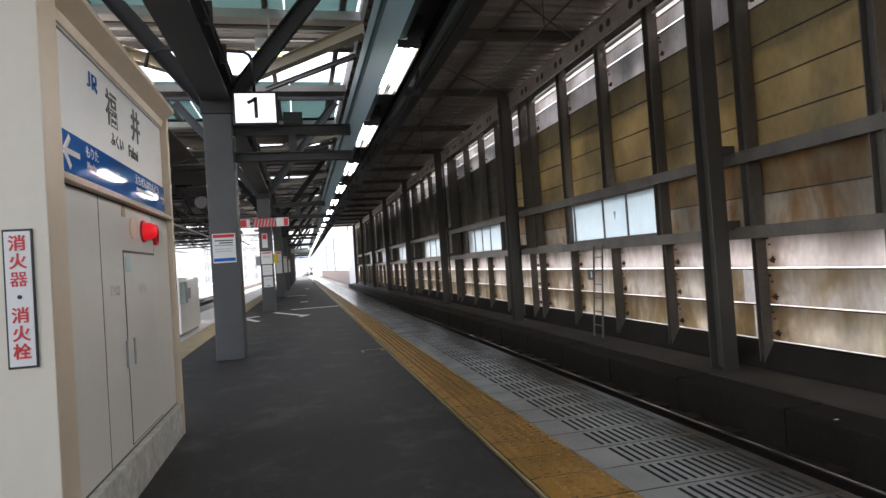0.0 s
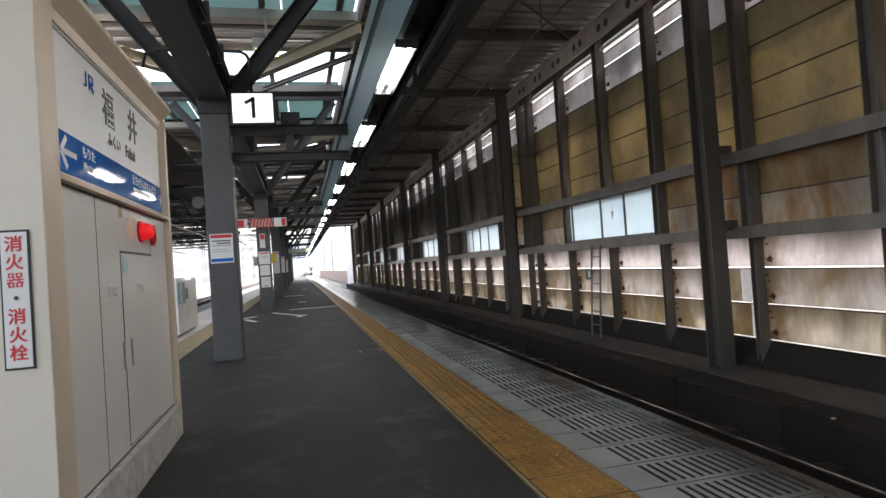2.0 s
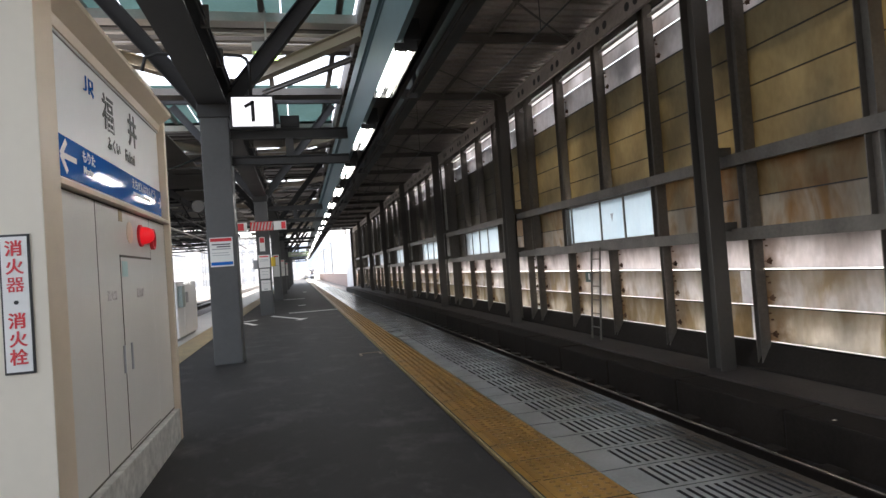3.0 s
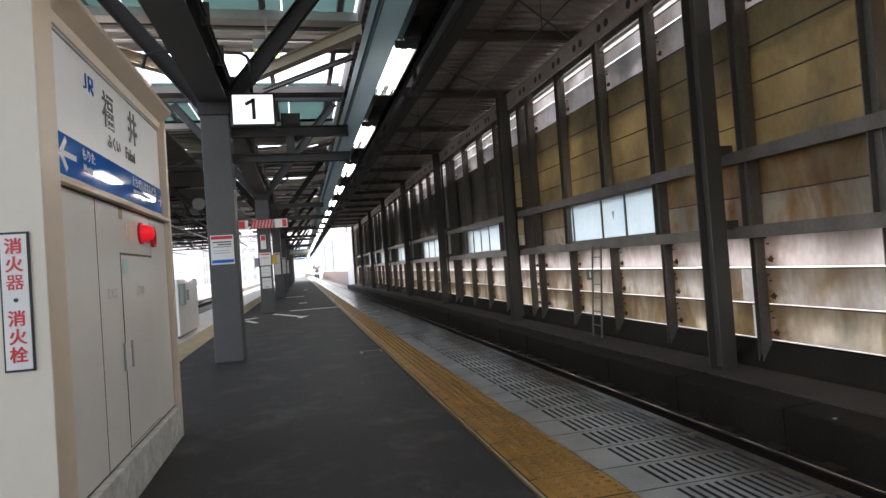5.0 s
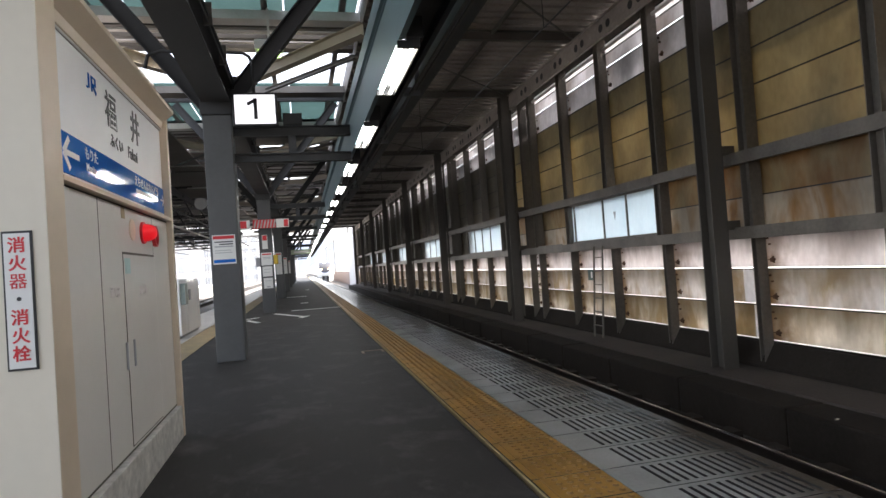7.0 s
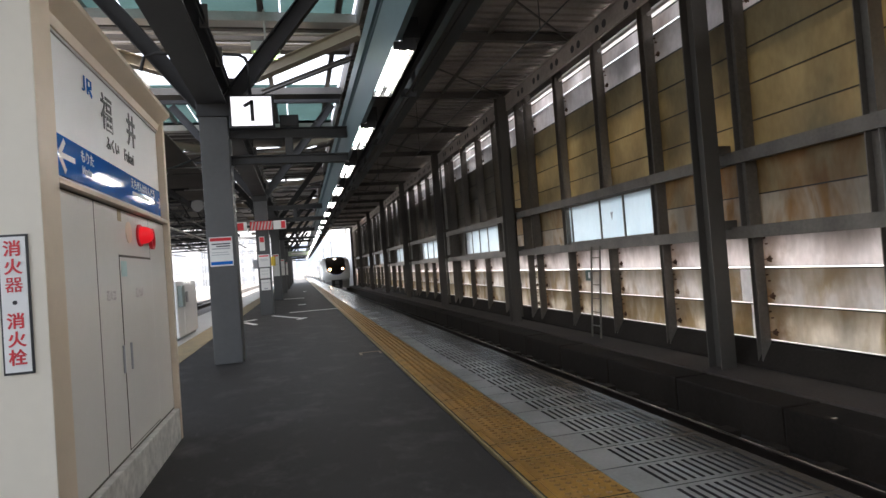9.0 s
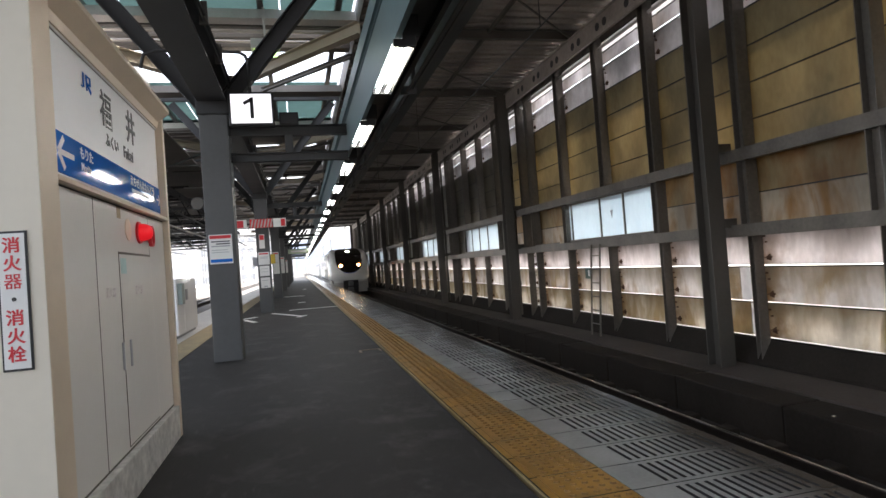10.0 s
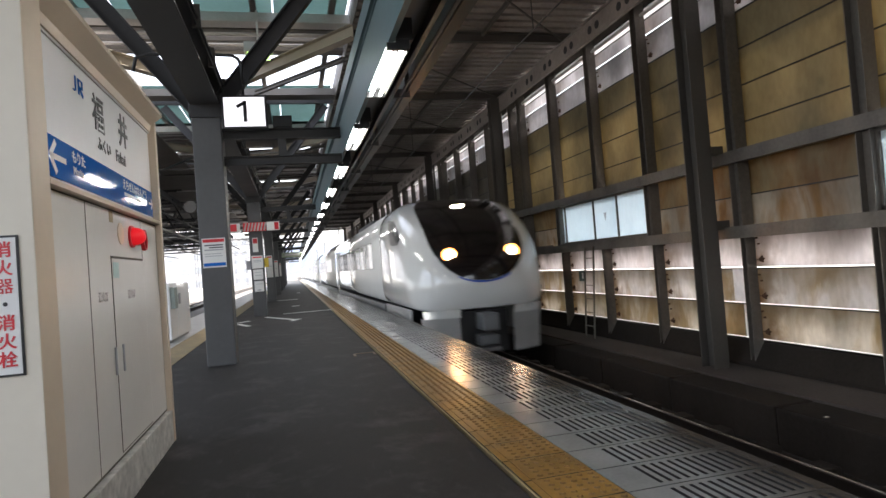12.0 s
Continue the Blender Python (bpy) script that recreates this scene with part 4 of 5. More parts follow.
def mono(parent, x, y, z, w, h):
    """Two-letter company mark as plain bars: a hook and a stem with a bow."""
    bm = B()
    t = w * 0.13
    bx(bm, x, x + 0.002, y + w * 0.32 - t, y + w * 0.32, z - h * 0.4, z + h / 2)
    bx(bm, x, x + 0.002, y, y + w * 0.32 - t, z - h / 2, z - h * 0.4)
    bx(bm, x, x + 0.002, y + w * 0.5, y + w * 0.5 + t, z - h / 2, z + h / 2)
    bx(bm, x, x + 0.002, y + w * 0.5 + t, y + w, z + h * 0.4, z + h / 2)
    bx(bm, x, x + 0.002, y + w * 0.5 + t, y + w, z - h * 0.05, z + h * 0.05)
    bx(bm, x, x + 0.002, y + w - t, y + w, z + h * 0.05, z + h * 0.4)
    bar(bm, (x + 0.001, y + w * 0.68, z - h * 0.05), (x + 0.001, y + w, z - h / 2), 0.002, t)
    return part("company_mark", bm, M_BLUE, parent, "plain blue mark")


mono(sign, XS, 2.92, 1.957, 0.13, 0.071)
lettering("station_name", "福", 0.192, M_BLACK, sign, T((XS, 3.27, 1.89)) @ FACE_X, bold=0.006)
lettering("station_name", "井", 0.192, M_BLACK, sign, T((XS, 3.714, 1.905)) @ FACE_X)
lettering("kana_name", "ふくい", 0.073, M_BLACK, sign, T((XS, 3.341, 1.75)) @ FACE_X)
lettering("roman_name", "Fukui", 0.088, M_BLACK, sign, T((XS, 3.636, 1.75)) @ FACE_X)
XB = xd + 0.0595
lettering("next_station", "もりた", 0.057, M_PALE, sign, T((XB, 2.927, 1.61)) @ FACE_X)
lettering("next_station", "Morita", 0.047, M_PALE, sign, T((XB, 2.916, 1.553)) @ FACE_X)
lettering("next_station", "えちぜんはなんどう", 0.062, M_PALE, sign, T((XB, 3.906, 1.608)) @ FACE_X)
bm = B()
bx(bm, XB, XB + 0.001, 3.647, 4.04, 1.548, 1.568)
part("small_print", bm, M_PALE, sign)
for y, s in ((2.60, 1), (4.33, -1)):
    bm = B()
    k = 1.0 if s > 0 else 0.5
    bar(bm, (XB, y, 1.574), (XB, y + s * 0.17 * k, 1.574), 0.002, 0.023 * k)
    bar(bm, (XB, y, 1.574), (XB, y + s * 0.062 * k, 1.574 + 0.062 * k), 0.002, 0.025 * k)
    bar(bm, (XB, y, 1.574), (XB, y + s * 0.062 * k, 1.574 - 0.062 * k), 0.002, 0.025 * k)
    part("arrow", bm, M_WHITE, sign, "white arrow")

# fire equipment plate on the narrow end
YP = CY0 - 0.006
plate = part("fire_plate", bx(B(), -0.968, -0.876, YP - 0.006, YP, 0.776, 1.243, 0.002), M_BLACK, cab, "white plate with red characters in a black border")
part("plate_face", bx(B(), -0.961, -0.883, YP - 0.009, YP - 0.006, 0.784, 1.235), M_PAPER, plate)
for i, ch in enumerate("消火器・消火栓"):
    lettering("character", ch, 0.055, M_BLACK if ch == "・" else M_RED, plate, T((-0.922, YP - 0.0095, 1.192 - 0.0605 * i)) @ FACE_Y, bold=0.004 if ch == "器" else 0.02)

# alarm, bell, hatch, handles on the doors
XD = xd + 0.066
bm = B()
tube(bm, [(XD, 3.70, 1.322), (XD + 0.012, 3.70, 1.322)], 0.062, 24)
al = part("alarm_lamp", bm, M_RED, cab, "red fire alarm lamp")
bm = B()
rings = []
for k in range(6):                                # domed lens
    a = k / 5 * pi / 2 * 0.94
    rings.append([bm.verts.new((XD + 0.012 + 0.065 * sin(a), 3.70 + 0.05 * cos(a) ** 0.7 * cos(j * pi / 10), 1.322 + 0.05 * cos(a) ** 0.7 * sin(j * pi / 10))) for j in range(20)])
for p0, p1 in zip(rings, rings[1:]):
    for j in range(20):
        bm.faces.new((p0[j], p0[(j + 1) % 20], p1[(j + 1) % 20], p1[j]))
bm.faces.new(rings[-1])
part("lens", bm, M_REDLAMP, al, "glowing red lens", True)
bm = B()
for k in range(24):
    a0, a1 = 2 * pi * k / 24, 2 * pi * (k + 1) / 24
    bar(bm, (XD + 0.035, 3.845 + 0.042 * cos(a0), 1.308 + 0.055 * sin(a0)), (XD + 0.035, 3.845 + 0.042 * cos(a1), 1.308 + 0.055 * sin(a1)), 0.02, 0.012)
bx(bm, XD, XD + 0.02, 3.84, 3.88, 1.29, 1.325)
part("call_ring", bm, M_RED, cab, "red ring of the alarm button")
part("call_button", tube(B(), [(XD + 0.002, 3.845, 1.308), (XD + 0.02, 3.845, 1.308)], 0.03, 16), M_PALE_STEEL, cab, "pale alarm button")
bm = B()
tube(bm, [(XD, 3.486, 1.325), (XD + 0.004, 3.486, 1.325)], 0.057, 24)
part("bell_grille", bm, M_TRIM, cab, "round beige bell grille")
bm = B()
bx(bm, XD, XD + 0.002, 3.30, 3.36, 1.372, 1.43)
part("sticker", bm, M_YLINE, cab)
part("hatch_gap", bx(B(), XD - 0.001, XD + 0.003, 3.283, 3.925, 0.235, 1.202), M_SEAM, cab)
bm = B()
bx(bm, XD, XD + 0.005, 3.287, 3.921, 0.241, 1.19, 0.002)
part("hatch", bm, M_DOOR, cab, "white hydrant hatch")
bm = B()
bx(bm, XD + 0.005, XD + 0.007, 3.295, 3.39, 1.092, 1.17)
part("sticker", bm, mat("pale_green", (0.45, 0.62, 0.6), 0.5, bump=0.0), cab, "pale green sticker")
for y in (3.235, 3.37):
    bm = B()
    bx(bm, XD + 0.004, XD + 0.012, y, y + 0.02, 0.62, 0.755, 0.002)
    part("handle", bm, M_GREYBAR, cab, "recessed grey handle")
lettering("door_text", "消火器", 0.052, M_FADED, cab, T((XD + 0.0005, 3.13, 1.0)) @ FACE_X, bold=0.0)
lettering("door_text", "消火栓", 0.052, M_FADED, cab, T((XD + 0.0055, 3.62, 1.0)) @ FACE_X, bold=0.0)

# platform number sign
num = thing("platform_number_sign", "lit white platform number sign in a black frame", "sign")
part("case", bx(B(), -0.71, -0.17, 7.70, 7.82, 2.87, 3.29, 0.008), M_BLACK, num)
part("face", bx(B(), -0.68, -0.20, 7.694, 7.70, 2.90, 3.26), M_SIGNLIT, num, "glowing white face")
bm = B()
bx(bm, -0.455, -0.412, 7.690, 7.694, 2.955, 3.215)
bar(bm, (-0.53, 7.692, 3.14), (-0.42, 7.692, 3.20), 0.004, 0.04)
part("digit", bm, M_BLACK, num)
bm = B()
tube(bm, [(-0.45, 7.76, 3.29), (-0.45, 7.76, 3.68), (-0.48, 7.76, 3.76), (-0.55, 7.76, 3.80), (-0.8, 7.76, 3.81), (-1.5, 7.76, 3.81), (-1.64, 7.76, 3.76), (-1.68, 7.76, 3.6)], 0.022, 8)
part("bent_pipe", bm, M_TRUSS, num, "bent hanger pipe", True)

rf = solid("round_fitting", tube(B(), [(-1.17, 7.93, 1.97), (-1.17, 8.0, 1.97)], 0.075, 20), M_STEEL_L, "grey round fitting on the side of a pillar", "fitting")
part("bracket", bx(B(), -1.12, -1.075, 7.95, 7.98, 1.95, 1.99), M_STEEL, rf)

# fittings under the canopy
ex = thing("emergency_light", "pale emergency light with a green glowing underside under the canopy", "lamp")
part("housing", bx(B(), -0.62, -0.08, 11.9, 12.15, 5.36, 5.56, 0.02), M_PALE_STEEL, ex)
part("diffuser", bx(B(), -0.56, -0.14, 11.93, 12.12, 5.26, 5.36, 0.01), M_GREENLIT, ex, "green glowing diffuser")
part("hanger", bx(B(), -0.37, -0.33, 12.0, 12.04, 5.56, 6.22), M_PALE_STEEL, ex)
spk = thing("loudspeaker", "black loudspeaker box standing on the cross beam by the number sign", "loudspeaker")
part("cabinet", bx(B(), -0.12, 0.12, 7.93, 8.07, 2.935, 3.09, 0.01), M_BLACK, spk)
part("grille", bx(B(), -0.10, 0.10, 7.924, 7.93, 2.95, 3.075), M_TRUSS, spk)
hb = thing("hanging_board", "pale green direction board hung under the canopy beam", "sign")
part("board", bx(B(), -0.7, 0.75, COLS[5] - 0.12, COLS[5] - 0.065, 2.30, 2.62, 0.005), mat("pale_green_board", (0.42, 0.5, 0.36), 0.5, bump=0.0), hb)
part("printed_bar", bx(B(), -0.5, 0.5, COLS[5] - 0.124, COLS[5] - 0.12, 2.40, 2.52), M_PAPER, hb)

# ---------------- train ----------------
train = thing("express_train", "white limited express train with a black wraparound windscreen and lit headlights", "train")
HW, ZT, ZB = 1.45, 3.45, 1.04


def section(a):
    """Body outline at angle a: across and up from the rail."""
    c, s = cos(a), sin(a)
    e = 2 / 4.2 if s > 0 else 2 / 9.0              # straight flanks down to the sill
    zc, h = (ZT + ZB) / 2, (ZT - ZB) / 2
    return HW * math.copysign(abs(c) ** e, c), zc + h * math.copysign(abs(s) ** e, s)


def nose_y(x, z):
    u = min(1, abs(x) / HW)
    a = 0.95 * (1 - (1 - u ** 2.45) ** (1 / 2.45))
    if z < 1.55:
        b = 0.16 * ((1.55 - z) / 0.6) ** 2
    else:
        v = min(1, (z - 1.55) / (ZT - 1.55))
        b = 2.75 * v ** 2.1 * 0.72 + 0.75 * (1 - (1 - v ** 3) ** (1 / 3))
    return a + b


def nose_patch(outline, centre, n_r, off):
    bm = B()
    n = len(outline)
    cx, cz = centre
    rings = []
    for r in range(1, n_r + 1):
        f = (r / n_r) ** 0.8
        ring = []
        for x, z in outline:
            px, pz = cx + (x - cx) * f, cz + (z - cz) * f
            ring.append(bm.verts.new((px, nose_y(px, pz) - off, pz + off * 0.5)))
        rings.append(ring)
    c = bm.verts.new((cx, nose_y(cx, cz) - off, cz + off * 0.5))
    for k in range(n):
        bm.faces.new((c, rings[0][k], rings[0][(k + 1) % n]))
    for a, b in zip(rings, rings[1:]):
        for k in range(n):
            bm.faces.new((a[k], b[k], b[(k + 1) % n], a[(k + 1) % n]))
    return bm, rings[-1]


NS = 64
OUT = [section(2 * pi * k / NS) for k in range(NS)]
bm, ring = nose_patch(OUT, (0, 1.7), 22, 0.0)
back = [bm.verts.new((x, 3.9, z)) for x, z in OUT]
for k in range(NS):
    bm.faces.new((ring[k], back[k], back[(k + 1) % NS], ring[(k + 1) % NS]))
nose = part("nose", bm, M_TRAIN, train, "rounded white nose", True)


def screen_outline():
    pts = []
    for k in range(56):
        a = 2 * pi * k / 56
        c, s = cos(a), sin(a)
        x = 0.98 * math.copysign(abs(c) ** (0.44 if s > 0 else 0.9), c)
        z = 2.5 + (0.93 * s ** 0.46 if s > 0 else -0.92 * (-s) ** 0.85)
        x *= 1 + 0.05 * s
        pts.append((x, z))
    return pts


bm, _ = nose_patch(screen_outline(), (0, 2.3), 16, 0.012)
part("windscreen", bm, M_TGLASS, train, "black wraparound windscreen", True)
for x in (-0.64, 0.64):
    bm = B()
    y = nose_y(x, 2.11)
    tube(bm, [(x, y - 0.05, 2.11), (x, y - 0.03, 2.11)], 0.10 if x < 0 else 0.07, 16)
    part("headlight", bm, M_HEAD if x < 0 else M_HEADC, train, "glowing warm headlight")
    # glowing cylinder added for the orange halo round the lamp
    bm = B()
    tube(bm, [(x, y - 0.03, 2.11), (x, y + 0.25, 2.11)], 0.14, 20)
    part("headlight_glow", bm, M_HALO, train, "orange glow added round the headlight")
y = nose_y(0.0, 3.2)
bm = B()
bx(bm, -0.13, 0.13, y - 0.07, y - 0.02, 3.18, 3.23, 0.015)
part("top_light", bm, M_HEADC, train, "small roof headlight")
# thin blue line under the screen
lo = [p for p in screen_outline() if p[1] < 1.75]
lo.sort()
bm = B()
for (xa, za), (xb, zb) in zip(lo, lo[1:]):
    va = [bm.verts.new((x, nose_y(x, z - d) - 0.015, z - d)) for x, z in ((xa, za), (xb, zb)) for d in (0.0, 0.035)]
    bm.faces.new((va[0], va[2], va[3], va[1]))
part("blue_line", bm, M_TBLUE, train)
# lower front: apron panels each side of the coupler opening
for s in (-1, 1):
    bm = B()
    n = 8
    prof = []
    for k in range(n + 1):
        x = 0.55 + (1.24 - 0.55) * k / n
        prof.append((s * x, nose_y(x, 1.0) - 0.12))
    for z0, z1, dx, nm, m in ((1.06, 0.9, -0.04, "lip", M_TRAIN), (0.9, 0.15, 0.06, "apron", M_TPALE)):
        bm = B()
        top = [bm.verts.new((x, y + dx, z0)) for x, y in prof]
        bot = [bm.verts.new((x * 0.97, y + dx + 0.05, z1)) for x, y in prof]
        for k in range(n):
            bm.faces.new((top[k], top[k + 1], bot[k + 1], bot[k]))
        bmesh.ops.solidify(bm, geom=list(bm.faces), thickness=0.04)
        part(nm, bm, m, train, "front " + nm, True)
bm = B()
bx(bm, -0.5, 0.5, 0.35, 0.5, 0.15, 0.98)
part("coupler_recess", bm, M_BLACK, train, "dark coupler opening")
bm = B()
bx(bm, -0.16, 0.16, -0.15, 0.4, 0.62, 0.95, 0.03)
bx(bm, -0.2, 0.2, 0.02, 0.35, 0.32, 0.52, 0.03)
bx(bm, -0.24, 0.24, 0.05, 0.3, 0.2, 0.27, 0.01)
part("coupler", bm, M_TGREY, train, "grey covered coupler")
def flank_x(y, z):
    """Half width of the nose at a given place along it."""
    v = min(1, (z - 1.55) / (ZT - 1.55))
    a = y - (2.75 * v ** 2.1 * 0.72 + 0.75 * (1 - (1 - v ** 3) ** (1 / 3)))
    k = min(1.0, max(0.0, a / 0.95))
    return HW * (1 - (1 - k) ** 2.45) ** (1 / 2.45)


for s in (-1, 1):
    bm = B()
    w = [(1.35, 2.42), (1.22, 2.55), (1.45, 2.75), (1.8, 2.95), (2.25, 3.0), (2.35, 2.72), (2.25, 2.46), (1.8, 2.42)]
    n = len(w)
    vs = [bm.verts.new((s * (flank_x(y, z) + d), y, z)) for d in (0.012, -0.02) for y, z in w]
    c = [bm.verts.new((s * (flank_x(1.8, 2.68) + d), 1.8, 2.68)) for d in (0.014, -0.02)]
    for k in range(n):
        j = (k + 1) % n
        bm.faces.new((c[0], vs[k], vs[j]))
        bm.faces.new((c[1], vs[n + j], vs[n + k]))
        bm.faces.new((vs[k], vs[n + k], vs[n + j], vs[j]))
    part("cab_window", bm, M_BLACK, train, "black pointed cab side window")


for s in (-1, 1):
    part("nose_skirt", bx(B(), s * 1.33 - 0.03, s * 1.33 + 0.03, 0.95, 4.15, 0.35, 1.06, 0.01), M_TPALE, train, "pale grey skirt behind the apron")


def car(y0, y1, first=False):
    bm = B()
    a = [bm.verts.new((x, y0, z)) for x, z in OUT]
    b = [bm.verts.new((x, y1, z)) for x, z in OUT]
    for k in range(NS):
        bm.faces.new((a[k], a[(k + 1) % NS], b[(k + 1) % NS], b[k]))
    bm.faces.new(a)
    bm.faces.new(b[::-1])
    c = part("car_body", bm, M_TRAIN, train, "white train car", True)
    for s in (-1, 1):
        y = y0 + (1.6 if first else 2.6)
        while y + 1.5 < y1 - 2.2:
            bm = B()
            bx(bm, s * 1.443 - 0.012, s * 1.443 + 0.012, y, y + 1.42, 1.95, 2.68, 0.008)
            part("side_window", bm, M_TGLASS, c, "dark tinted side window")
            y += 1.62
        bm = B()
        yd = y1 - 1.9
        bx(bm, s * 1.446 - 0.01, s * 1.446 + 0.01, yd, yd + 0.85, 1.02, 2.85, 0.006)
        part("door", bm, M_TRAIN, c, "white passenger door")
        bm = B()
        bx(bm, s * 1.36 - 0.03, s * 1.36 + 0.03, y0 + 0.3, y1 - 0.3, 0.35, 1.03)
        part("skirt", bm, M_TGREY, c)
    bm = B()
    bx(bm, -1.1, 1.1, y0 + 0.2, y1 - 0.2, 0.3, 0.97)
    part("underframe", bm, M_TDARK, c)
    bm = B()
    bx(bm, -0.8, 0.8, y0 + 6, y1 - 6, ZT - 0.02, ZT + 0.2, 0.06)
    part("roof_unit", bm, M_TGREY, c)
    for yb in (y0 + 2.8, y1 - 2.8):
        for dy in (-1.05, 1.05):
            for x in (-0.57, 0.57):
                bm = B()
                tube(bm, [(x - 0.06, yb + dy, 0.43), (x + 0.06, yb + dy, 0.43)], 0.43, 20)
                part("wheel", bm, M_TDARK, c)


car(3.9, 20.6, True)
for k in range(7):
    car(21.1 + k * 20.6, 21.1 + k * 20.6 + 20.1)
    bm = B()
    bx(bm, -1.2, 1.2, 20.6 + k * 20.6, 21.1 + k * 20.6, 1.05, 3.2)
    part("gangway", bm, M_TDARK, train, "dark gangway bellows")


# ---------------- white box by the far edge ----------------
wb = thing("platform_cabinet", "low white metal cabinet at the platform edge", "cabinet")
part("body", bx(B(), -2.75, -2.12, 11.4, 13.4, 0.06, 1.06, 0.015), M_WHITE, wb)
part("foot", bx(B(), -2.70, -2.16, 11.45, 13.35, 0.006, 0.06), M_TGREY, wb)
part("door", bx(B(), -2.12, -2.112, 12.0, 13.36, 0.1, 1.02, 0.003), M_WHITE, wb)
part("handle", bx(B(), -2.112, -2.09, 12.15, 12.3, 0.66, 0.86, 0.004), M_GREYBAR, wb, "grey recessed handle")
part("side_box", bx(B(), -2.12, -2.04, 11.45, 11.7, 0.6, 0.98, 0.01), mat("grey_green", (0.3, 0.36, 0.34), 0.5), wb, "grey-green box")

# ---------------- posters and notices on the pillars ----------------
def poster(y, x0, x1, z0, z1, bands, label, name="poster"):
    p = thing(name, label, name.replace("_", " "))
    part("sheet", bx(B(), x0, x1, y - 0.012, y, z0, z1, 0.002), M_PAPER, p)
    for a, b, c, d, m in bands:
        w, h = x1 - x0, z1 - z0
        part("printed_bar", bx(B(), x0 + a * w, x0 + b * w, y - 0.014, y - 0.012, z0 + c * h, z0 + d * h), m, p)
    return p


yf = COLS[1] - 0.172
M_TXT = mat("printed_black", (0.06, 0.06, 0.07), 0.6, bump=0.0)
poster(yf, -1.05, -0.78, 1.2, 1.56, ((0.04, 0.96, 0.86, 0.97, M_RED), (0.1, 0.9, 0.74, 0.78, M_TXT), (0.3, 0.9, 0.66, 0.70, M_TXT), (0.1, 0.9, 0.58, 0.62, M_GREYBAR),
       (0.1, 0.8, 0.46, 0.48, M_GREYBAR), (0.1, 0.85, 0.38, 0.40, M_GREYBAR), (0.03, 0.97, 0.05, 0.16, M_BLUE)), "white notice with a red heading and blue foot on a pillar")
yf = COLS[2] - 0.172
poster(yf, -1.05, -0.76, 1.28, 1.62, ((0.1, 0.9, 0.82, 0.92, M_RED), (0.15, 0.85, 0.6, 0.64, M_GREYBAR), (0.15, 0.85, 0.5, 0.53, M_GREYBAR)), "white notice with a red heading on a pillar")
poster(yf, -1.03, -0.78, 0.98, 1.25, ((0.15, 0.85, 0.7, 0.74, M_GREYBAR), (0.15, 0.85, 0.4, 0.44, M_GREYBAR)), "white notice sheet on a pillar")
poster(yf, -1.02, -0.78, 0.66, 0.94, ((0.15, 0.85, 0.7, 0.74, M_GREYBAR), (0.3, 0.7, 0.1, 0.2, M_GREYBAR)), "white notice sheet on a pillar")
poster(yf, -1.0, -0.86, 1.72, 2.1, ((0.1, 0.9, 0.6, 0.95, M_RED),), "narrow red and white notice on a pillar")
for y in COLS[3:6]:
    poster(y - 0.172, -1.04, -0.8, 1.0, 1.9, ((0.1, 0.9, 0.9, 0.96, M_RED), (0.15, 0.85, 0.5, 0.52, M_GREYBAR)), "long white notice on a pillar")
bm = B()
bx(bm, -0.735, -0.62, COLS[2] - 0.1, COLS[2] + 0.06, 1.3, 1.55, 0.01)
solid("yellow_box", bm, M_YBOX, "small yellow call box on the side of a pillar", "box")
bm = B()
bx(bm, -1.2, -1.085, COLS[2] - 0.1, COLS[2] + 0.06, 1.25, 1.5, 0.01)
solid("grey_box", bm, M_GREYBAR, "small grey box on the side of a pillar", "box")

# stripe white greyed down, the backlit look put into the colour
M_BACKLIT = mat("backlit_white", (0.42, 0.38, 0.36), 0.6, var=0.2, s1=8, bump=0.0)
hz = thing("hazard_board", "red and white striped hazard board hung across a pillar", "sign")
part("board", bx(B(), -1.2, -0.62, COLS[2] - 0.3, COLS[2] - 0.26, 2.27, 2.50), M_RED, hz)
part("bracket", bx(B(), -0.95, -0.87, COLS[2] - 0.26, COLS[2] - 0.168, 2.34, 2.42), M_TRUSS, hz)
for i in range(7):
    bm = B()
    x = -1.17 + i * 0.083
    vs = [bm.verts.new((x + a, yy, z)) for yy in (COLS[2] - 0.304, COLS[2] - 0.301) for a, z in ((-0.02, 2.28), (0.02, 2.28), (0.07, 2.49), (0.03, 2.49))]
    for q in ((0, 1, 2, 3), (7, 6, 5, 4), (0, 4, 5, 1), (1, 5, 6, 2), (2, 6, 7, 3), (3, 7, 4, 0)):
        bm.faces.new([vs[j] for j in q])
    part("stripe", bm, M_BACKLIT, hz, "white stripe greyed for the light behind")
for x0, x1 in ((-0.6, -0.27), (-1.62, -1.28)):
    sg = thing("small_sign", "small white sign with a red square under the canopy", "sign", "small signs")
    part("board", bx(B(), x0, x1, COLS[2] - 0.3, COLS[2] - 0.26, 2.27, 2.50, 0.004), M_PAPER, sg)
    part("red_square", bx(B(), x0 + (0.2 if x0 > -1 else 0.05), x0 + (0.31 if x0 > -1 else 0.26), COLS[2] - 0.304, COLS[2] - 0.30, 2.29, 2.48), M_RED, sg)
    xa, xb = sorted((x1 if x0 < -1 else x0, PX))
    part("arm", bx(B(), xa, xb, COLS[2] - 0.26, COLS[2] - 0.168, 2.36, 2.40), M_TRUSS, sg)

# ---------------- ladder on the wall ----------------
lad = thing("steel_ladder", "pale steel ladder leaning on the screen wall", "ladder")
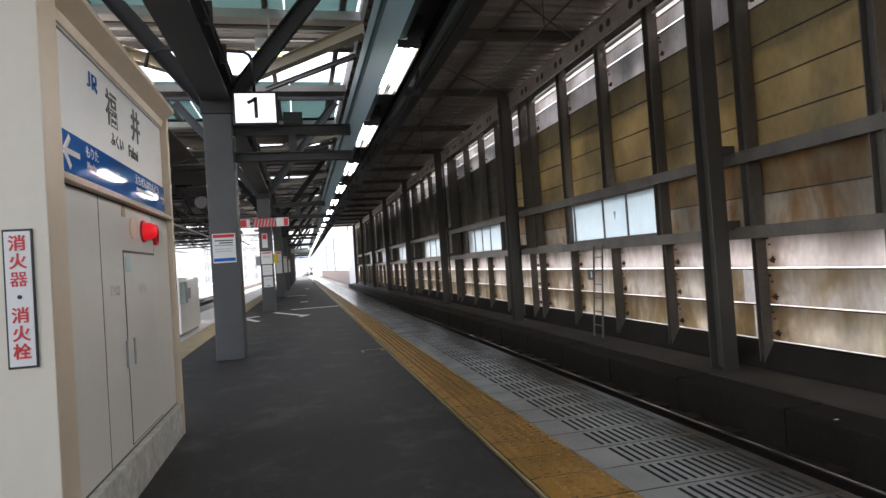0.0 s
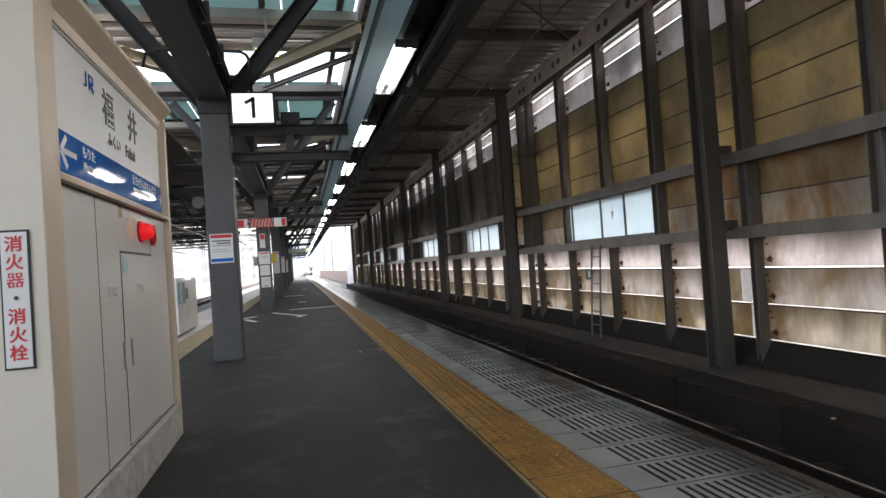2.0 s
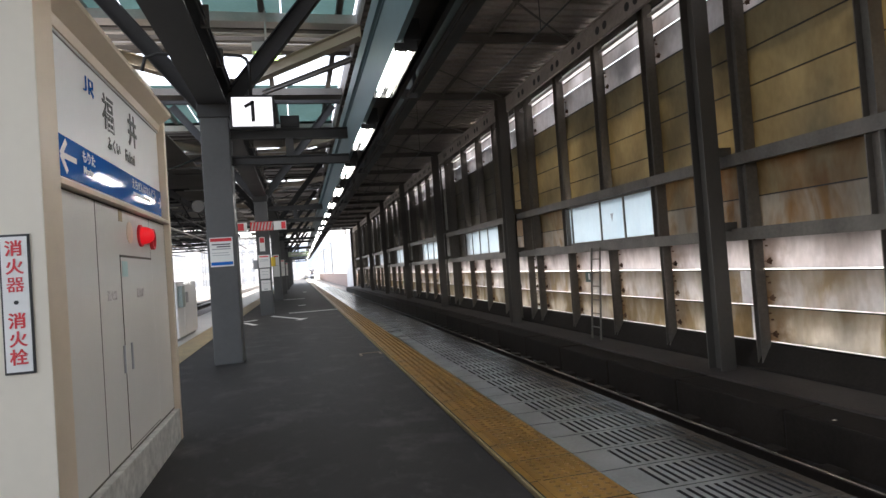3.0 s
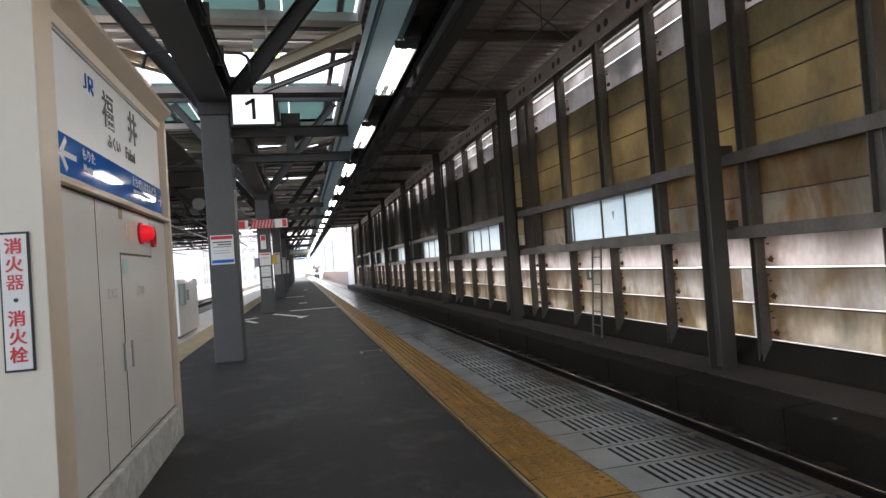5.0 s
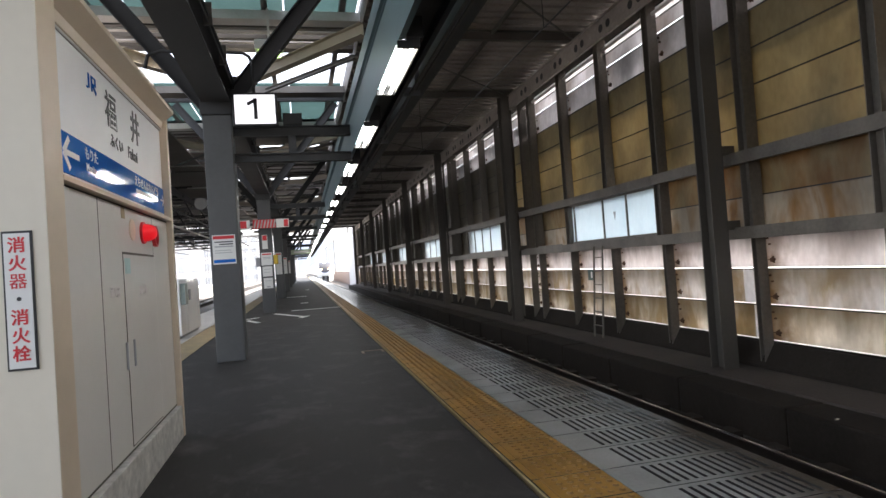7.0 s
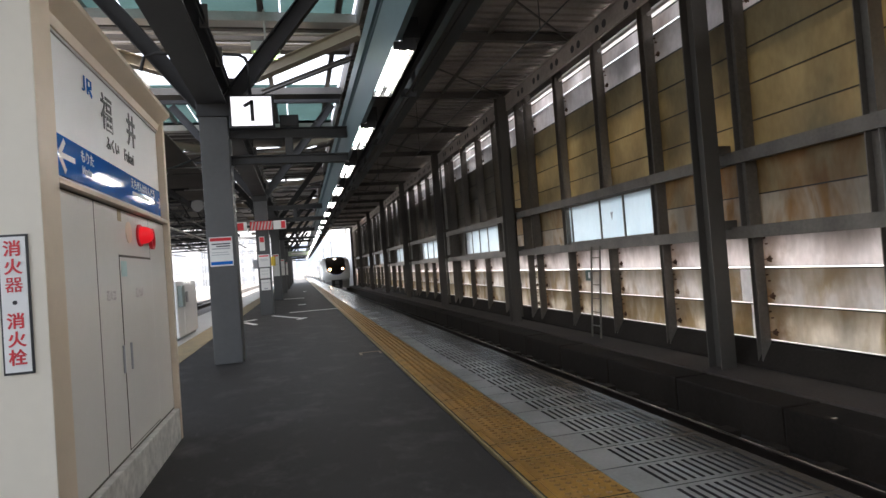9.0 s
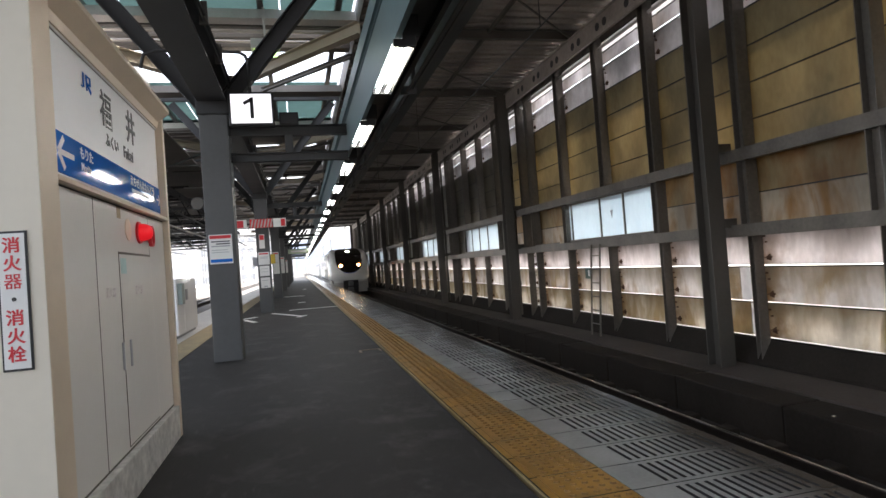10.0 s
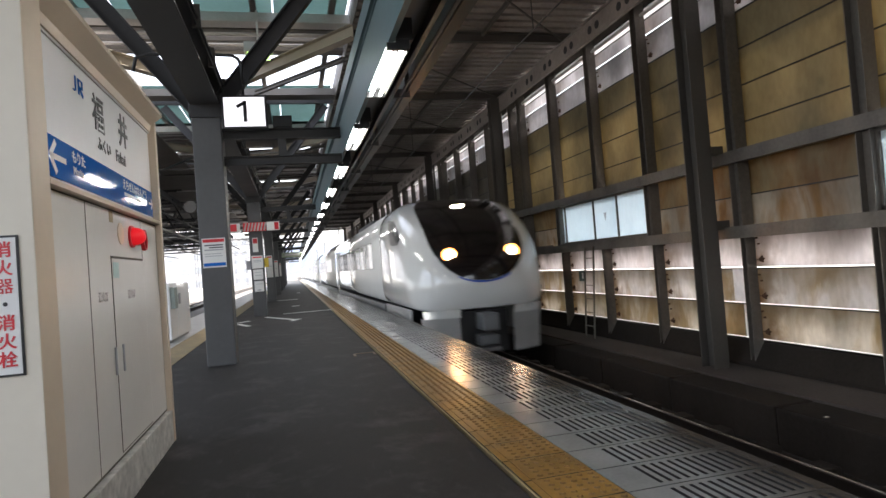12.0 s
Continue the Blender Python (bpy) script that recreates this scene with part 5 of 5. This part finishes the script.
for y in (12.05, 12.45):
    part("stile", tube(B(), [(6.28, y, Z_L), (6.42, y, 1.15)], 0.022, 8), M_WALLSTEEL, lad)
for i in range(6):
    z = -0.6 + i * 0.3
    x = 6.28 + 0.14 * (z - Z_L) / 2.0
    part("rung", tube(B(), [(x, 12.05, z), (x, 12.45, z)], 0.014, 6), M_WALLSTEEL, lad)

wp = solid("wall_plate", bx(B(), 6.64, 6.66, 13.0, 13.28, 0.36, 0.62, 0.004), mat("dark_green_plate", (0.05, 0.09, 0.08), 0.4), "small dark green plate fixed to the screen wall", "plate")
part("plate_mark", bx(B(), 6.636, 6.64, 13.05, 13.12, 0.42, 0.56), M_PAPER, wp)

# ---------------- floor marks ----------------
def mark(name, quads, m=M_PAPER, label="worn white painted mark on the platform", z=0.003):
    bm = B()
    for x0, y0, x1, y1, w in quads:
        bar(bm, (x0, y0, z), (x1, y1, z), w, 0.004)
    return solid(name, bm, m, label, "floor mark")


mark("queue_mark", [(-0.35, 16.9, 0.95, 16.9, 0.12)])
mark("queue_mark", [(-0.75, 16.2, 0.0, 14.3, 0.1), (-0.1, 14.1, 0.06, 14.5, 0.12)])
mark("queue_mark", [(-1.45, 14.9, -1.1, 15.3, 0.12), (-1.3, 14.6, -1.0, 13.7, 0.1)])
mark("queue_mark", [(-0.12, 20.6, 0.12, 20.6, 0.25)])
mark("queue_mark", [(-0.7, 26.3, 0.1, 26.0, 0.2)])
mark("queue_mark", [(0.1, 35, 0.3, 35, 0.4)])
mark("corner_mark", [(0.66, 7.55, 0.9, 7.55, 0.03), (0.66, 7.55, 0.66, 7.35, 0.03), (0.9, 7.55, 0.9, 7.35, 0.03)],
     mat("faded_tan", (0.22, 0.15, 0.10), 0.6), "faded tan corner marks painted on the platform")

# ---------------- platform edge pieces ----------------
bm = B()
bx(bm, 0.0, 0.135, 0.003, 0.297, -0.03, 0.0)
for y0, y1 in ((0.003, 0.035), (0.265, 0.297)):
    bx(bm, 0.135, 0.765, y0, y1, -0.03, 0.0)
bx(bm, 0.735, 0.765, 0.035, 0.265, -0.03, 0.0)
n = 13
for i in range(n):
    x = 0.135 + 0.6 * i / n
    bx(bm, x + (0.019 if i else 0), x + 0.6 / n, 0.035, 0.265, -0.03, 0.0)
# all but the tops go near black, so the slits' shade is painted
for f in bm.faces:
    f.normal_update()
    f.material_index = 0 if f.calc_center_median().z > -0.001 else 1
slab_me = mesh_of("edge_slab", bm, (M_SLAB, M_SLIT))

bm = B()
bx(bm, 0.0, 0.348, 0.005, 0.295, -0.03, 0.004)
bx(bm, 0.035, 0.06, 0.01, 0.29, 0.004, 0.009)
for i in range(5):
    for j in range(5):
        cx, cy = 0.095 + i * 0.055, 0.038 + j * 0.056
        a = [bm.verts.new((cx + 0.016 * cos(k * pi / 4), cy + 0.016 * sin(k * pi / 4), 0.0041)) for k in range(8)]
        b = [bm.verts.new((cx + 0.010 * cos(k * pi / 4), cy + 0.010 * sin(k * pi / 4), 0.0115)) for k in range(8)]
        for k in range(8):
            bm.faces.new((a[k], a[(k + 1) % 8], b[(k + 1) % 8], b[k]))
        bm.faces.new(b)
bmesh.ops.recalc_face_normals(bm, faces=bm.faces)
# stud sides take a darker yellow, their shade put into the colour
for f in bm.faces:
    f.normal_update()
    f.material_index = 0 if f.normal.z > 0.9 else 1 if f.calc_center_median().z < 0.003 else 2
tile_me = mesh_of("tactile_tile", bm, (M_YELLOW, M_SLIT, M_YSHADE))
N_NEAR = 150
for k in range(N_NEAR):
    y = -1.24 + 0.3 * k
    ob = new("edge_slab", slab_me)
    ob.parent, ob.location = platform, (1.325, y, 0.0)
    ob = new("tactile_tile", tile_me)
    ob.parent, ob.location = platform, (0.97, y, 0.0)
yend = -1.24 + 0.3 * N_NEAR
bm = B()
bx(bm, 1.325, EDGE, -14, -1.243, -0.03, 0.0)
bx(bm, 1.325, EDGE, yend, P_END, -0.03, 0.0)
tagged(part("far_slabs", bm, M_SLAB, platform, "pale edge slabs"), kind="stuff")
bm = B()
bx(bm, 0.97, 1.32, -14, -1.243, -0.03, 0.004)
bx(bm, 0.97, 1.32, yend, P_END, -0.03, 0.004)
tagged(part("far_tiles", bm, M_YLINE, platform, "pale yellow tactile tiles"), kind="stuff")
bm = B()
bx(bm, 0.953, 0.963, -14, P_END, -0.03, 0.002)
part("edge_line", bm, M_YLINE, platform, "worn pale line beside the tactile tiles")


# ---------------- what moves ----------------
def motions():
    rows = [(0.0, 250.0), (2.0, 208.0), (5.0, 144.0), (5.5, 132.5), (6.5, 110.0), (7.0, 99.5), (9.0, 62.2), (10.0, 45.0), (11.0, 28.1), (11.5, 19.8), (12.0, 11.48)]
    walk(train, [(t, pose(TRACK_X, y - 0.35, RAIL_Z)) for t, y in rows])


motions()
